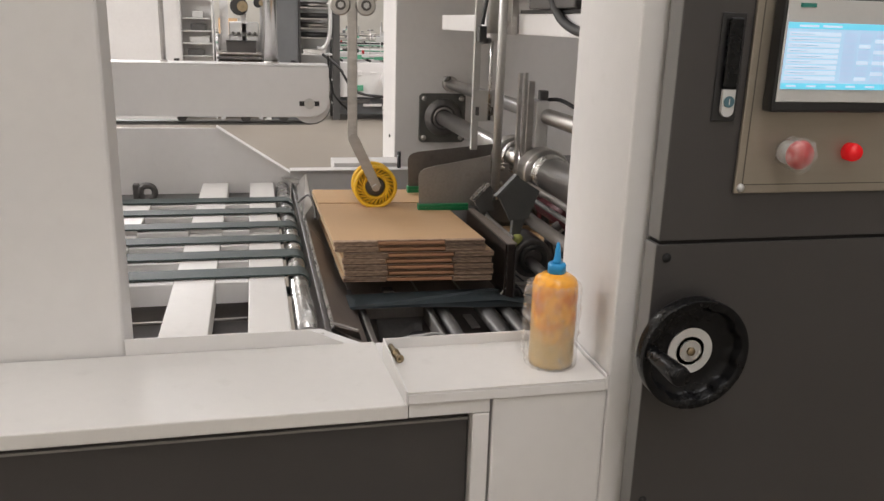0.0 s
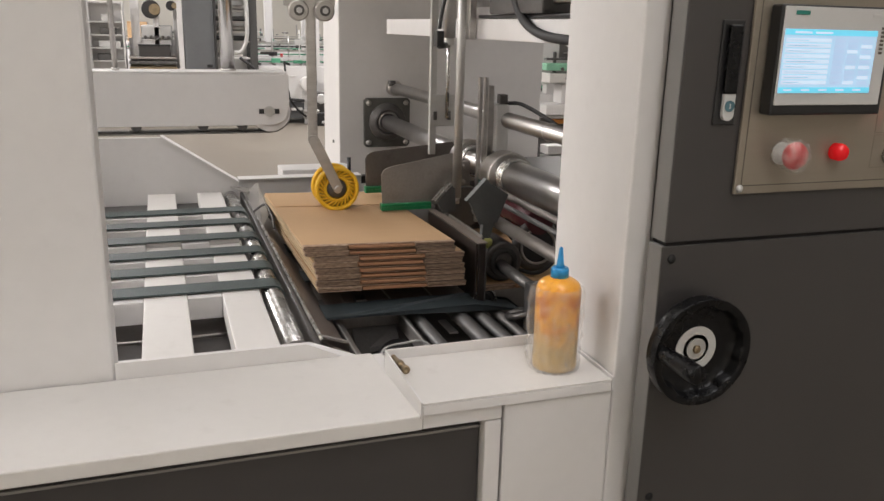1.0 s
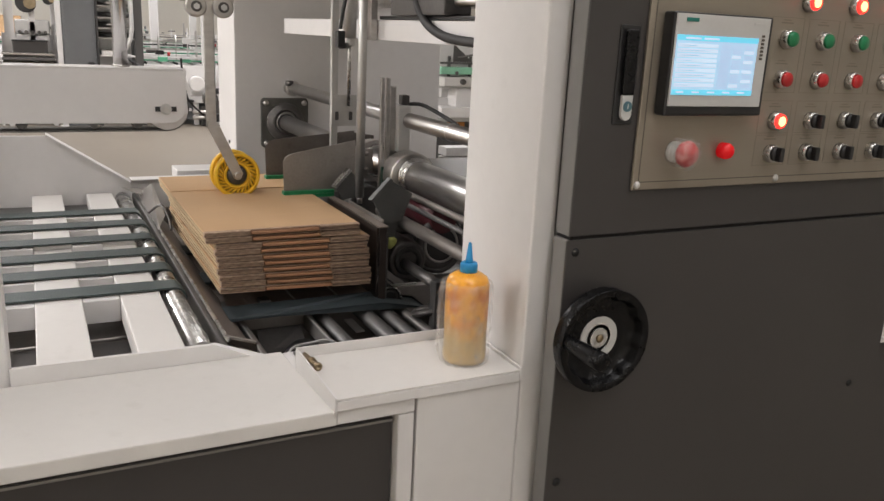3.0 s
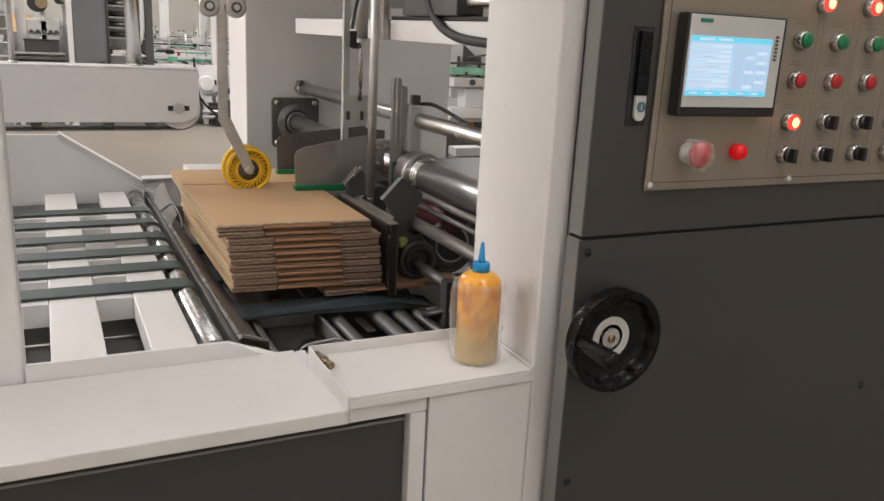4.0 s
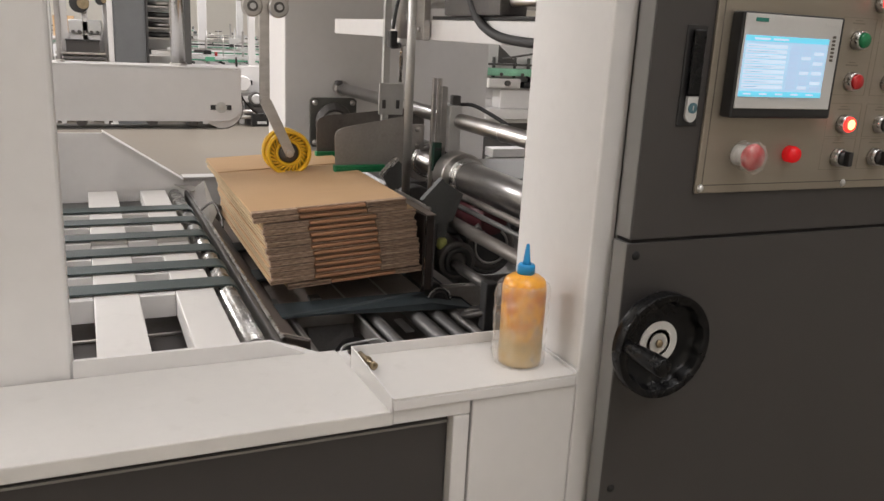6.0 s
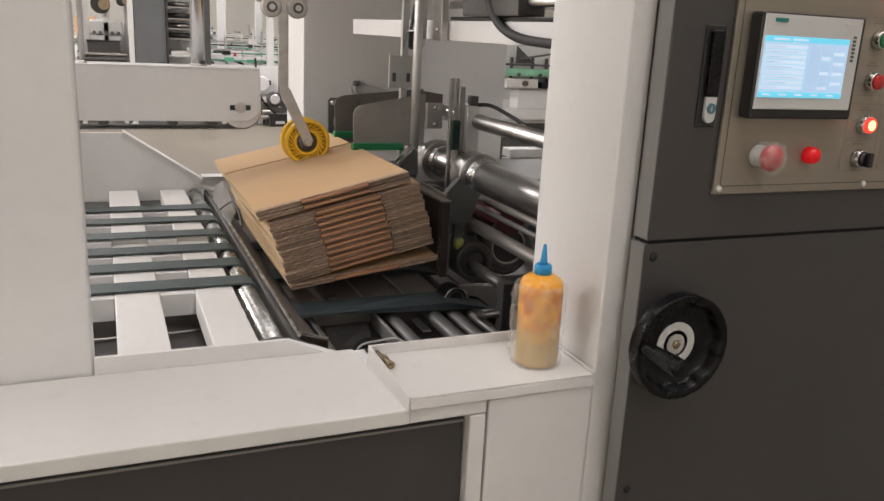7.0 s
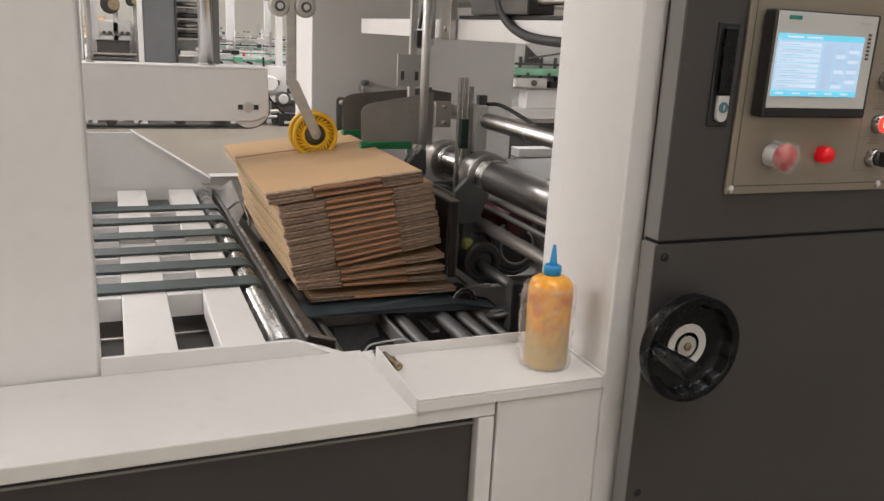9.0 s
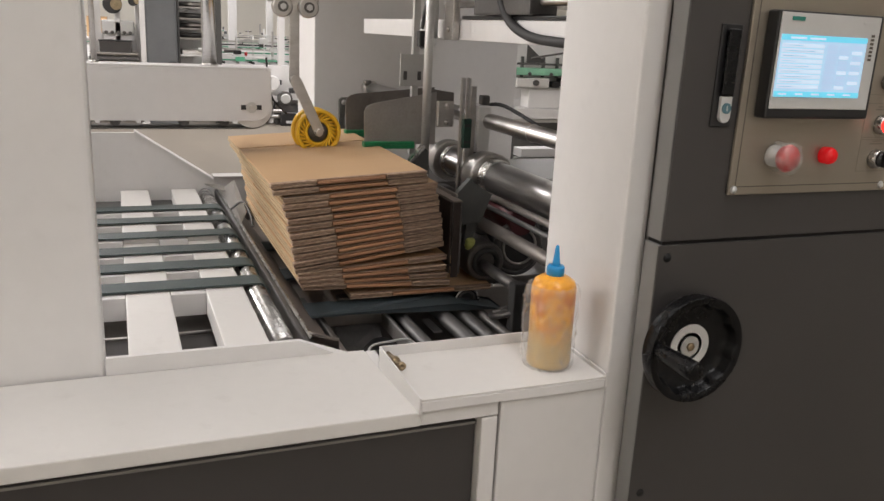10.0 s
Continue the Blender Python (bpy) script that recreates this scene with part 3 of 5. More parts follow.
# ---- glue bottle and brass fitting ----
def glue_material():
    """Frosted bottle: orange glue on top, paler settled glue below, with a ragged border."""
    m = mat("orange_glue_bottle", (0.80, 0.36, 0.03), 0.30, vary=0.12, scale=12, coat=0.3)
    n, l = m.node_tree.nodes, m.node_tree.links
    b = n["Principled BSDF"]
    was = b.inputs["Base Color"].links[0].from_socket
    tc = n.new("ShaderNodeTexCoord")
    sep = n.new("ShaderNodeSeparateXYZ")
    l.new(tc.outputs["Object"], sep.inputs[0])
    nz = n.new("ShaderNodeTexNoise")
    nz.inputs["Scale"].default_value, nz.inputs["Detail"].default_value = 34, 4
    l.new(tc.outputs["Object"], nz.inputs["Vector"])
    ma = n.new("ShaderNodeMath")
    ma.operation = "MULTIPLY_ADD"
    l.new(nz.outputs[0], ma.inputs[0])
    ma.inputs[1].default_value = 0.09
    l.new(sep.outputs["Z"], ma.inputs[2])
    mr = n.new("ShaderNodeMapRange")
    mr.inputs["From Min"].default_value, mr.inputs["From Max"].default_value = 0.088, 0.155
    l.new(ma.outputs[0], mr.inputs[0])
    mx = n.new("ShaderNodeMixRGB")
    l.new(mr.outputs[0], mx.inputs[0])
    mx.inputs[1].default_value = (0.47, 0.33, 0.145, 1)
    l.new(was, mx.inputs[2])
    sp = n.new("ShaderNodeTexNoise")
    sp.inputs["Scale"].default_value, sp.inputs["Detail"].default_value = 26, 5
    l.new(tc.outputs["Object"], sp.inputs["Vector"])
    band = n.new("ShaderNodeValToRGB")
    band.color_ramp.elements[0].position, band.color_ramp.elements[1].position = 0.48, 0.60
    l.new(sp.outputs[0], band.inputs[0])
    red = n.new("ShaderNodeMixRGB")
    zone = n.new("ShaderNodeMapRange")
    zone.interpolation_type = "SMOOTHSTEP"
    zone.inputs["From Min"].default_value, zone.inputs["From Max"].default_value = 0.055, 0.095
    l.new(sep.outputs["Z"], zone.inputs[0])
    clots = n.new("ShaderNodeMath")
    clots.operation = "MULTIPLY"
    l.new(band.outputs[0], clots.inputs[0])
    l.new(zone.outputs[0], clots.inputs[1])
    l.new(clots.outputs[0], red.inputs[0])
    l.new(mx.outputs[0], red.inputs[1])
    red.inputs[2].default_value = (0.58, 0.19, 0.022, 1)
    l.new(red.outputs[0], b.inputs["Base Color"])
    return m


GLUE = glue_material()
bx, by, bz = 0.499, 1.238, 0.9348
bot = thing("glue_bottle", (bx, by, bz), "orange glue bottle with blue nozzle in plastic wrap", "bottle")
part("body", lathe([(0.031, 0.0), (0.038, 0.003), (0.0392, 0.012), (0.0385, 0.06), (0.0392, 0.12), (0.0390, 0.145), (0.035, 0.157), (0.025, 0.164), (0.016, 0.167)], (bx, by, bz), (bx, by, 2), 40), GLUE, bot)
part("cap", lathe([(0.0155, 0.163), (0.0155, 0.181), (0.0135, 0.184), (0.0, 0.184)], (bx, by, bz), (bx, by, 2), 32), BLUECAP, bot, "blue ribbed screw cap")
part("nozzle", lathe([(0.0085, 0.183), (0.0065, 0.189), (0.003, 0.218), (0.0015, 0.220), (0, 0.220)], (bx, by, bz), (bx, by, 2), 20), BLUECAP, bot)
wr = lathe([(0.0400, 0.001)] + [(0.0412, 0.004 + 0.0061 * i) for i in range(24)] + [(0.0400, 0.150)], (bx, by, bz), (bx, by, 2), 56)
for v in wr.verts:
    d = Vector((v.co.x - bx, v.co.y - by, 0))
    k = 0.5 + 0.5 * noise.noise(Vector((d.x * 90, d.y * 90, v.co.z * 55)))
    fl = max(0.0, -d.x / 0.04) ** 4
    k = 0.6 * k + 0.4 * abs(noise.noise(Vector((d.x * 150 + v.co.z * 60, d.y * 150, v.co.z * 90)))) * 2
    v.co += d * (0.17 * k + 0.20 * fl * (0.4 + k) * min(1, (v.co.z - bz) * 30))
part("plastic_wrap", wr, FILM, bot, "loose crinkled clear plastic wrap")

fit_b = thing("brass_fitting", (0.246, 1.335, 0.9348), "small worn brass hose fitting lying in the tray", "fitting")
fa, fb = Vector((0.2305, 1.339, 0.9424)), Vector((0.2375, 1.278, 0.9424))
fd = (fb - fa).normalized()
part("sleeve", lathe([(0.004, 0.0), (0.0052, 0.002), (0.0052, 0.024), (0.0065, 0.026), (0.0065, 0.044), (0.005, 0.046), (0.005, 0.054), (0.0072, 0.056), (0.0072, 0.0625), (0.0035, 0.0625), (0.0035, 0.05), (0, 0.05)], fa, fb, 18), BRASS, fit_b)
part("ring_nut", lathe([(0.0076, 0.030), (0.0080, 0.032), (0.0080, 0.038), (0.0076, 0.040)], fa, fb, 6), BRASS, fit_b)

# ---- delivery table ----
TZ = 0.885
deck = thing("delivery_table", (-0.2, 2.4, TZ - 0.06), "white slotted steel delivery table with open holes", "table")
LONG = [(-0.46, -0.345), (-0.198, -0.101), (-0.022, 0.066)]
BELT_Y = [1.99, 2.155, 2.315, 2.485, 2.672, 2.846]
for x0, x1 in LONG:
    for y0, y1, dz in ((1.566, 2.36, 0.0), (2.362, 2.46, -0.012), (2.462, 2.90 if x0 < -0.4 else 3.19, 0.0)):
        part("deck_strip", box(x0, x1, y0, y1, TZ - 0.055, TZ + dz, 0.003), WHITE_TOP, deck)
CROSS = [(1.566, 1.588)] + [(1.933, 2.04)] + [(b - 0.045, b + 0.045) for b in BELT_Y[1:]] + [(3.10, 3.19)]
GAPS = [(-0.345, -0.198), (-0.101, -0.022)]
for x0, x1 in GAPS:
    for y0, y1 in CROSS[:-1]:
        part("cross_rib", box(x0 + 0.0005, x1 - 0.0005, y0, y1, TZ - 0.055, TZ - 0.001, 0.002), WHITE, deck)
# sheet added in place of the dark, shaded space below the deck
part("under_tray", box(-0.5, 0.07, 1.57, 3.19, TZ - 0.16, TZ - 0.15, 0), DEEP, deck, "dark sheet standing for the shaded space under the table")
part("rear_plate", box(-0.5, 0.07, 2.90, 3.19, TZ - 0.049, TZ - 0.040, 0.001), DARKSIDE, deck, "grey plate at the far end")
part("under_bar", rod((-0.5, 1.852, 0.819), (0.07, 1.852, 0.819), 0.0035, 12), STEEL, deck)
part("under_panel", box(-0.5, 0.07, 1.60, 1.850, 0.806, 0.812, 0.001), DARK, deck, "dark grey plate seen through the slots")
bearing = part("bearing_block", box(-0.444, -0.424, 3.11, 3.15, TZ - 0.05, TZ + 0.012, 0.003), IRON, deck)
part("bearing_ring", torus((-0.393, 3.12, TZ - 0.018), (0, 1, 0), 0.026, 0.012), IRON, bearing)

roll = thing("end_roller", (0.096, 1.6, 0.87), "polished steel end roller carrying the belts", "roller")
part("drum", rod((0.100, 1.60, TZ - 0.022), (0.100, 3.19, TZ - 0.022), 0.024, 36), CHROME, roll)
part("side_strip", box(0.136, 0.148, 1.585, 3.20, TZ - 0.06, TZ - 0.006, 0.003), IRON, roll)


def belt(y):
    """A flat belt that wraps the end roller."""
    bm = bmesh.new()
    xc, zc, r, w, th = 0.100, TZ - 0.022, 0.0255, 0.034, 0.004
    pts = [(-1.55, zc + r), (-0.8, zc + r - 0.001), (-0.3, zc + r), (0.0, zc + r)] + [(xc + r * math.sin(a), zc + r * math.cos(a)) for a in (math.pi * k / 10 for k in range(11))] + [(-0.3, zc - r), (-1.55, zc - r)]
    rows = []
    for i, (x, z) in enumerate(pts):
        a = pts[max(i - 1, 0)]
        b = pts[min(i + 1, len(pts) - 1)]
        d = Vector((b[0] - a[0], b[1] - a[1])).normalized()
        nx, nz = -d.y, d.x
        rows.append([bm.verts.new(c) for c in ((x, y - w, z), (x, y + w, z), (x + nx * th, y + w, z + nz * th), (x + nx * th, y - w, z + nz * th))])
    for p, n in zip(rows, rows[1:]):
        for k in range(4):
            bm.faces.new((p[k], p[(k + 1) % 4], n[(k + 1) % 4], n[k]))
    bm.faces.new(rows[0])
    bm.faces.new(rows[-1])
    bmesh.ops.recalc_face_normals(bm, faces=bm.faces)
    return bm


for y in BELT_Y:
    bt = thing("conveyor_belt", (-0.3, y, TZ), "flat dark green conveyor belt over the white table", "belt", "table belts")
    part("band", belt(y), BELT, bt)

# low back rail behind the table and the pile
rail = thing("side_guard", (0.0, 3.2, 0.88), "white sheet-metal guard with a sloping end", "guard")
part("sheet", slab([(-1.8, 3.2, 0.78), (0.132, 3.2, 0.78), (0.132, 3.2, 0.915), (-0.14, 3.2, 1.095), (-1.8, 3.2, 1.10)], (0, 0.012, 0), 0.002), WHITE, rail)
part("folded_edge", slab([(0.132, 3.188, 0.915), (-0.14, 3.188, 1.095), (-0.14, 3.188, 1.102), (0.134, 3.188, 0.921)], (0, 0.07, 0), 0.001), WHITE, rail)
part("low_sheet", box(0.134, 0.62, 3.215, 3.225, 0.60, 0.922, 0.002), WHITE, rail)
part("low_edge", box(0.134, 0.62, 3.205, 3.27, 0.922, 0.928, 0.002), WHITE, rail)
lt = part("latch", box(0.575, 0.68, 3.24, 3.28, 0.885, 0.918, 0.004), BLACK, rail, "black latch block")
part("latch_pin", rod((0.575, 3.24, 0.90), (0.575, 3.24, 0.995), 0.008, 16), BLACK, lt)
part("corner_piece", slab([(0.10, 3.19, 0.90), (0.16, 3.16, 0.90), (0.17, 3.10, 0.90), (0.15, 3.05, 0.90)], (0, 0, 0.004)), STEEL, rail)
part("wide_ledge", box(0.315, 0.60, 3.30, 3.44, 0.897, 0.940, 0.003), WHITE, rail)

# chute between table and pile
chute = thing("side_chute", (0.2, 2.3, 0.78), "sloping worn steel chute plate beside the pile", "chute")
part("slope", slab([(0.150, 1.622, 0.878), (0.150, 2.50, 0.878), (0.246, 2.42, 0.772), (0.246, 1.690, 0.772)], (0.002, 0, 0.004)), CHUTEM, chute)
part("rear_slope", slab([(0.150, 2.502, 0.879), (0.150, 3.18, 0.879), (0.246, 3.05, 0.773), (0.246, 2.422, 0.773)], (0.002, 0, 0.004)), PLATE, chute, "pale bare steel rear half")
part("upper_plate", slab([(0.152, 2.62, 0.882), (0.152, 3.16, 0.884), (0.182, 3.0, 0.95), (0.182, 2.70, 0.90)], (0.003, 0, 0)), STEEL, chute)
part("edge_strip", slab([(0.149, 1.60, 0.879), (0.149, 3.18, 0.879), (0.153, 3.18, 0.884), (0.153, 1.60, 0.884)], (0.003, 0, 0)), CHROME, chute)
part("front_wing", slab([(0.150, 1.622, 0.880), (0.201, 1.570, 0.880), (0.212, 1.610, 0.845), (0.165, 1.650, 0.855)], (0.002, 0, 0.002)), CHUTEM, chute)
part("front_flange", slab([(0.148, 1.624, 0.8825), (0.152, 1.628, 0.8825), (0.204, 1.573, 0.8825), (0.200, 1.567, 0.8825)], (0, 0, 0.003)), STEEL, chute, "bright bare front edge")
part("toe_plate", slab([(0.240, 2.016, 0.785), (0.240, 3.05, 0.785), (0.300, 3.05, 0.792), (0.300, 2.05, 0.792), (0.262, 2.016, 0.787)], (0, 0, 0.004)), CHUTEM, chute)
part("spring", tube([(0.14, 2.75, 0.90), (0.175, 2.72, 0.93), (0.19, 2.66, 0.90), (0.19, 2.62, 0.87)], 0.004), IRON, chute)

# ---- pile conveyor ----
bed = thing("machine_bed", (0.5, 2.2, 0.0), "dark oily machine bed with steel bars", "machine")
part("bed_floor", box(0.16, 2.5, 1.45, 3.2, 0.50, 0.52, 0), DEEP, bed)
part("bed_wall", box(0.142, 0.160, 1.45, 3.2, 0.50, 0.80, 0), DEEP, bed)
part("bed_back", box(0.16, 2.5, 3.18, 3.2, 0.52, 0.82, 0), DEEP, bed)
for x, r, m in ((0.478, 0.0165, GREYBAR), (0.592, 0.0195, GREYBAR), (0.648, 0.017, GREYBAR), (0.70, 0.014, IRON)):
    part("roller", rod((x, 1.50, 0.762), (x, 2.95, 0.762), r), m, bed)
part("bay_bar", box(0.257, 0.273, 1.46, 2.012, 0.745, 0.775, 0.002), PLATE, bed)
part("bay_bar", box(0.2735, 0.432, 1.998, 2.012, 0.745, 0.775, 0.002), PLATE, bed)
part("bay_bar", box(0.432, 0.444, 1.46, 2.012, 0.735, 0.773, 0.002), PLATE, bed)
part("bay_floor", box(0.274, 0.431, 1.46, 1.996, 0.62, 0.63, 0.001), IRON, bed)
part("bay_plate", slab([(0.30, 1.90, 0.705), (0.42, 1.94, 0.705), (0.42, 1.99, 0.745), (0.30, 1.98, 0.745)], (0, 0, 0.004)), IRON, bed)
for ex, ey0, ey1 in ((0.2565, 1.60, 1.998), (0.4305, 1.60, 1.998), (0.425, 2.04, 2.5), (0.545, 2.04, 2.5)):
    part("frame_edge", box(ex, ex + 0.005, ey0, ey1, 0.7735 if ey0 < 2 else 0.790, 0.779 if ey0 < 2 else 0.793, 0.001), ALU, bed)
part("motor", rod((0.315, 1.76, 0.70), (0.405, 1.90, 0.70), 0.045, 28, bevel=0.006), BLACK, bed)
part("motor_cap", rod((0.34, 1.74, 0.68), (0.34, 1.80, 0.68), 0.03, 24, bevel=0.004), IRON, bed)
part("nameplate", box(0.528, 0.550, 1.86, 1.955, 0.757, 0.762, 0.001), STEEL, bed)
part("bracket", box(0.20, 0.30, 2.06, 2.12, 0.76, 0.79, 0.004), IRON, bed)
part("bracket", box(0.33, 0.36, 2.06, 2.10, 0.75, 0.80, 0.004), IRON, bed)
part("hose", tube([(0.292, 1.69, 0.74), (0.303, 1.70, 0.785), (0.325, 1.735, 0.792), (0.368, 1.755, 0.79), (0.428, 1.765, 0.785), (0.47, 1.765, 0.74)], 0.0028), SILVER, bed, "thin pale hose")
fb2 = thing("feed_belt", (0.45, 2.0, 0.80), "wide blue-green feed belt under the cartons", "belt", "pile belts")
part("band", slab([(0.225, 1.935, 0.797), (0.225, 2.035, 0.797), (0.63, 2.035, 0.798), (0.76, 2.035, 0.772), (0.80, 2.035, 0.74), (0.80, 1.935, 0.74), (0.76, 1.935, 0.772), (0.63, 1.935, 0.798)], (0, 0, 0.006)), BELTBLUE, fb2)
for yb in (2.32, 2.64):
    copy_thing(fb2, pose(0.45, yb, 0.80))
part("support", box(0.25, 0.66, 2.05, 2.75, 0.768, 0.79, 0.003), CHUTEM, bed, "worn brown sheet under the pile")
# in-feed conveyor running under the column
part("infeed_deck", box(0.80, 2.5, 2.14, 2.95, 0.77, 0.80, 0.004), IRON, bed)

# ---- right-hand feeding unit ----
unit = thing("feeding_unit", (0.8, 2.3, 0.8), "steel feeding unit with shafts, collars and brackets", "machine")
sh = part("main_shaft", rod((0.855, 2.20, 1.083), (0.855, 3.70, 1.083), 0.034, 40), SHAFT, unit, "long ground steel shaft")
part("sleeve", rod((0.855, 1.45, 1.083), (0.855, 2.262, 1.083), 0.050, 40), SHAFT, sh, "thick steel sleeve")
for y, w, r in ((2.26, 0.07, 0.074), (2.34, 0.02, 0.064), (2.58, 0.05, 0.070)):
    part("collar", rod((0.855, y, 1.078), (0.855, y + w, 1.078), r, 40, bevel=0.004), STEEL, sh)
for y in (2.215, 2.230, 2.245, 2.545, 2.560):
    part("ring", torus((0.855, y, 1.083), (0, 1, 0), 0.052 if y < 2.4 else 0.050, 0.0052), CHROME, sh)
part("upper_shaft", rod((0.882, 1.45, 1.238), (0.882, 3.66, 1.238), 0.024, 32), SHAFT, unit)
ee = part("shaft_eye", rod((0.882, 3.64, 1.238), (0.882, 3.69, 1.238), 0.034, 28, bevel=0.004), STEEL, unit)
part("eye_pin", rod((0.845, 3.63, 1.262), (0.875, 3.63, 1.262), 0.012, 16), IRON, ee)
part("tie_band", torus((0.882, 2.07, 1.238), (0, 1, 0), 0.0225, 0.003), SILVER, unit)
for x, z, r, y0, y1, m in ((0.745, 0.985, 0.0175, 1.45, 2.25, DULLPLATE), (0.80, 1.045, 0.010, 1.45, 2.4, DULLPLATE), (0.735, 0.876, 0.015, 1.815, 2.06, IRON), (0.775, 1.025, 0.007, 1.45, 2.3, GREYBAR)):
    part("guide_rod", rod((x, y0, z), (x, y1, z), r), m, unit)
part("rod_clamp", box(0.715, 0.750, 1.795, 1.830, 0.75, 0.893, 0.005), BLACKMAT, unit)
part("rod_tip", rod((0.745, 1.50, 0.985), (0.745, 1.53, 0.985), 0.024, 24, bevel=0.003), BRASS, unit)
for x, y, z, R in ((0.874, 2.10, 0.907, 0.064),):
    wl = part("pulley", torus((x, y, z), (0, 1, 0), R, 0.014), IRON, unit)
    part("pulley_disc", rod((x, y - 0.012, z), (x, y + 0.012, z), R - 0.004, 32), BLACKMAT, wl)
    part("pulley_rim", torus((x, y - 0.012, z), (0, 1, 0), R - 0.012, 0.004), STEEL, wl)
ru = mat("dark_red_rubber", (0.09, 0.018, 0.022), 0.5, vary=0.2, scale=14)
part("suction_roll", rod((0.875, 2.08, 0.985), (0.875, 2.30, 0.985), 0.042, 32), ru, unit, "dark red rubber roll")
part("valve", lathe([(0.012, 0), (0.015, 0.008), (0.015, 0.026), (0.009, 0.032)], (0.703, 2.06, 0.917), (0.703, 2.06, 2), 20), mat("dull_yellow_green", (0.40, 0.42, 0.12), 0.45, vary=0.3, scale=40), unit, "small yellow-green valve")
lw2 = part("lower_wheel", torus((0.745, 1.86, 0.80), (-0.2, 0.3, 1), 0.055, 0.008), IRON, unit, "small dark handwheel")
part("spoke", rod((0.69, 1.86, 0.80), (0.80, 1.86, 0.80), 0.005), IRON, lw2)
part("lower_roller", rod((0.680, 2.01, 0.785), (0.680, 2.07, 0.785), 0.034, 28, bevel=0.004), BLACKMAT, unit)
part("roller_rim", torus((0.680, 2.006, 0.785), (0, 1, 0), 0.034, 0.0028), CHROME, unit)
part("roller_face", torus((0.680, 2.008, 0.785), (0, 1, 0), 0.024, 0.003), IRON, unit)
part("motor_can", rod((0.742, 2.03, 0.885), (0.742, 2.16, 0.885), 0.056, 32, bevel=0.006), IRON, unit)
part("motor_face", torus((0.742, 2.028, 0.885), (0, 1, 0), 0.034, 0.008), BLACKMAT, unit)
part("grey_block", box(0.712, 0.862, 2.10, 2.13, 0.70, 0.786, 0.004), PLATE, unit, "pale grey steel block")
# dark block added to close the bright gap behind the shafts
part("gear_housing", box(0.73, 1.55, 2.62, 3.10, 0.801, 1.0, 0.02, 3), IRON, unit, "dark filler block behind the feeding unit")
part("drive_belt", torus((0.99, 2.35, 0.93), (0, 1, 0), 0.10, 0.012), BLACKMAT, unit)
for hx in (0.82, 0.98, 1.16):
    part("gear", rod((hx, 2.54, 0.93), (hx, 2.60, 0.93), 0.07, 28, bevel=0.005), GREYBAR, unit)
part("air_hose", tube([(0.70, 2.2, 0.83), (0.76, 2.1, 0.86), (0.86, 2.05, 0.84), (0.95, 2.1, 0.90), (1.0, 2.3, 1.0)], 0.006), BLACKMAT, unit)
part("tie_strip", box(0.70, 0.80, 2.09, 2.10, 0.792, 0.797, 0.001), ALU, unit)
part("flap_plate", slab([(0.640, 2.05, 1.060), (0.690, 2.05, 1.113), (0.757, 2.05, 1.072), (0.728, 2.05, 0.996), (0.676, 2.05, 0.990)], (0, 0.006, 0), 0.001), FLAPM, unit, "dark grey deflector plate")
part("flap_arm", slab([(0.690, 2.06, 1.01), (0.730, 2.06, 1.01), (0.705, 2.06, 0.93), (0.685, 2.06, 0.93)], (0, 0.02, 0), 0.002), FLAPM, unit)
MAROON = mat("dark_red_enamel", (0.10, 0.022, 0.028), 0.45, vary=0.15, scale=12)
part("red_motor", box(0.925, 1.20, 2.5, 2.53, 0.862, 0.918, 0.01), MAROON, unit, "dark red motor housing")
part("flap_lip", slab([(0.632, 2.044, 1.060), (0.688, 2.044, 1.119), (0.697, 2.044, 1.113), (0.642, 2.044, 1.054)], (0, 0.022, 0), 0.001), FLAPM, unit, "folded grey top edge")
part("flap_rib", slab([(0.690, 2.056, 1.10), (0.757, 2.056, 1.068), (0.757, 2.056, 1.060), (0.690, 2.056, 1.09)], (0, 0.05, 0), 0.001), FLAPM, unit)

# square flange on the back frame
back = thing("back_frame", (1.1, 3.8, 0.0), "white painted back frame plate of the machine", "machine")
part("plate", box(0.632, 1.64, 3.70, 4.05, 0.0, 2.6, 0.008, 3), WHITE, back)
part("side_block", box(1.645, 2.15, 3.60, 3.69, 0.921, 0.963, 0.003), WHITE, back)
sr = part("side_rail", box(1.645, 2.15, 3.605, 3.69, 0.866, 0.912, 0.003), ALU, back)
for rx in (1.70, 1.773):
    part("bolt", rod((rx, 3.604, 0.889), (rx, 3.600, 0.889), 0.008, 12), IRON, sr)
# black strip painted in for the shadow gap below the side rail
part("side_rubber_strip", box(1.645, 2.15, 3.62, 3.69, 0.852, 0.8655, 0.001), BLACK, back)
# unseen plate, added overhead to shade the back frame and feeding unit
part("top_cover", box(0.35, 1.64, 1.62, 3.70, 2.25, 2.30, 0.004), WHITE, back)
part("beam", box(0.80, 0.86, 1.60, 3.50, 1.478, 1.538, 0.003), WHITE, back, "white beam across the machine")
part("beam_rail", box(0.795, 0.865, 1.60, 2.42, 1.539, 1.549, 0.002), BLACK, back)
carr = part("carriage", box(0.78, 0.86, 1.95, 2.30, 1.55, 1.66, 0.006), IRON, back)
part("carriage_rod", rod((0.82, 1.5, 1.585), (0.82, 2.6, 1.585), 0.012), STEEL, carr)
bk = part("hanging_bracket", box(0.775, 0.797, 2.44, 2.51, 1.476, 1.60, 0.002), STEEL, back)
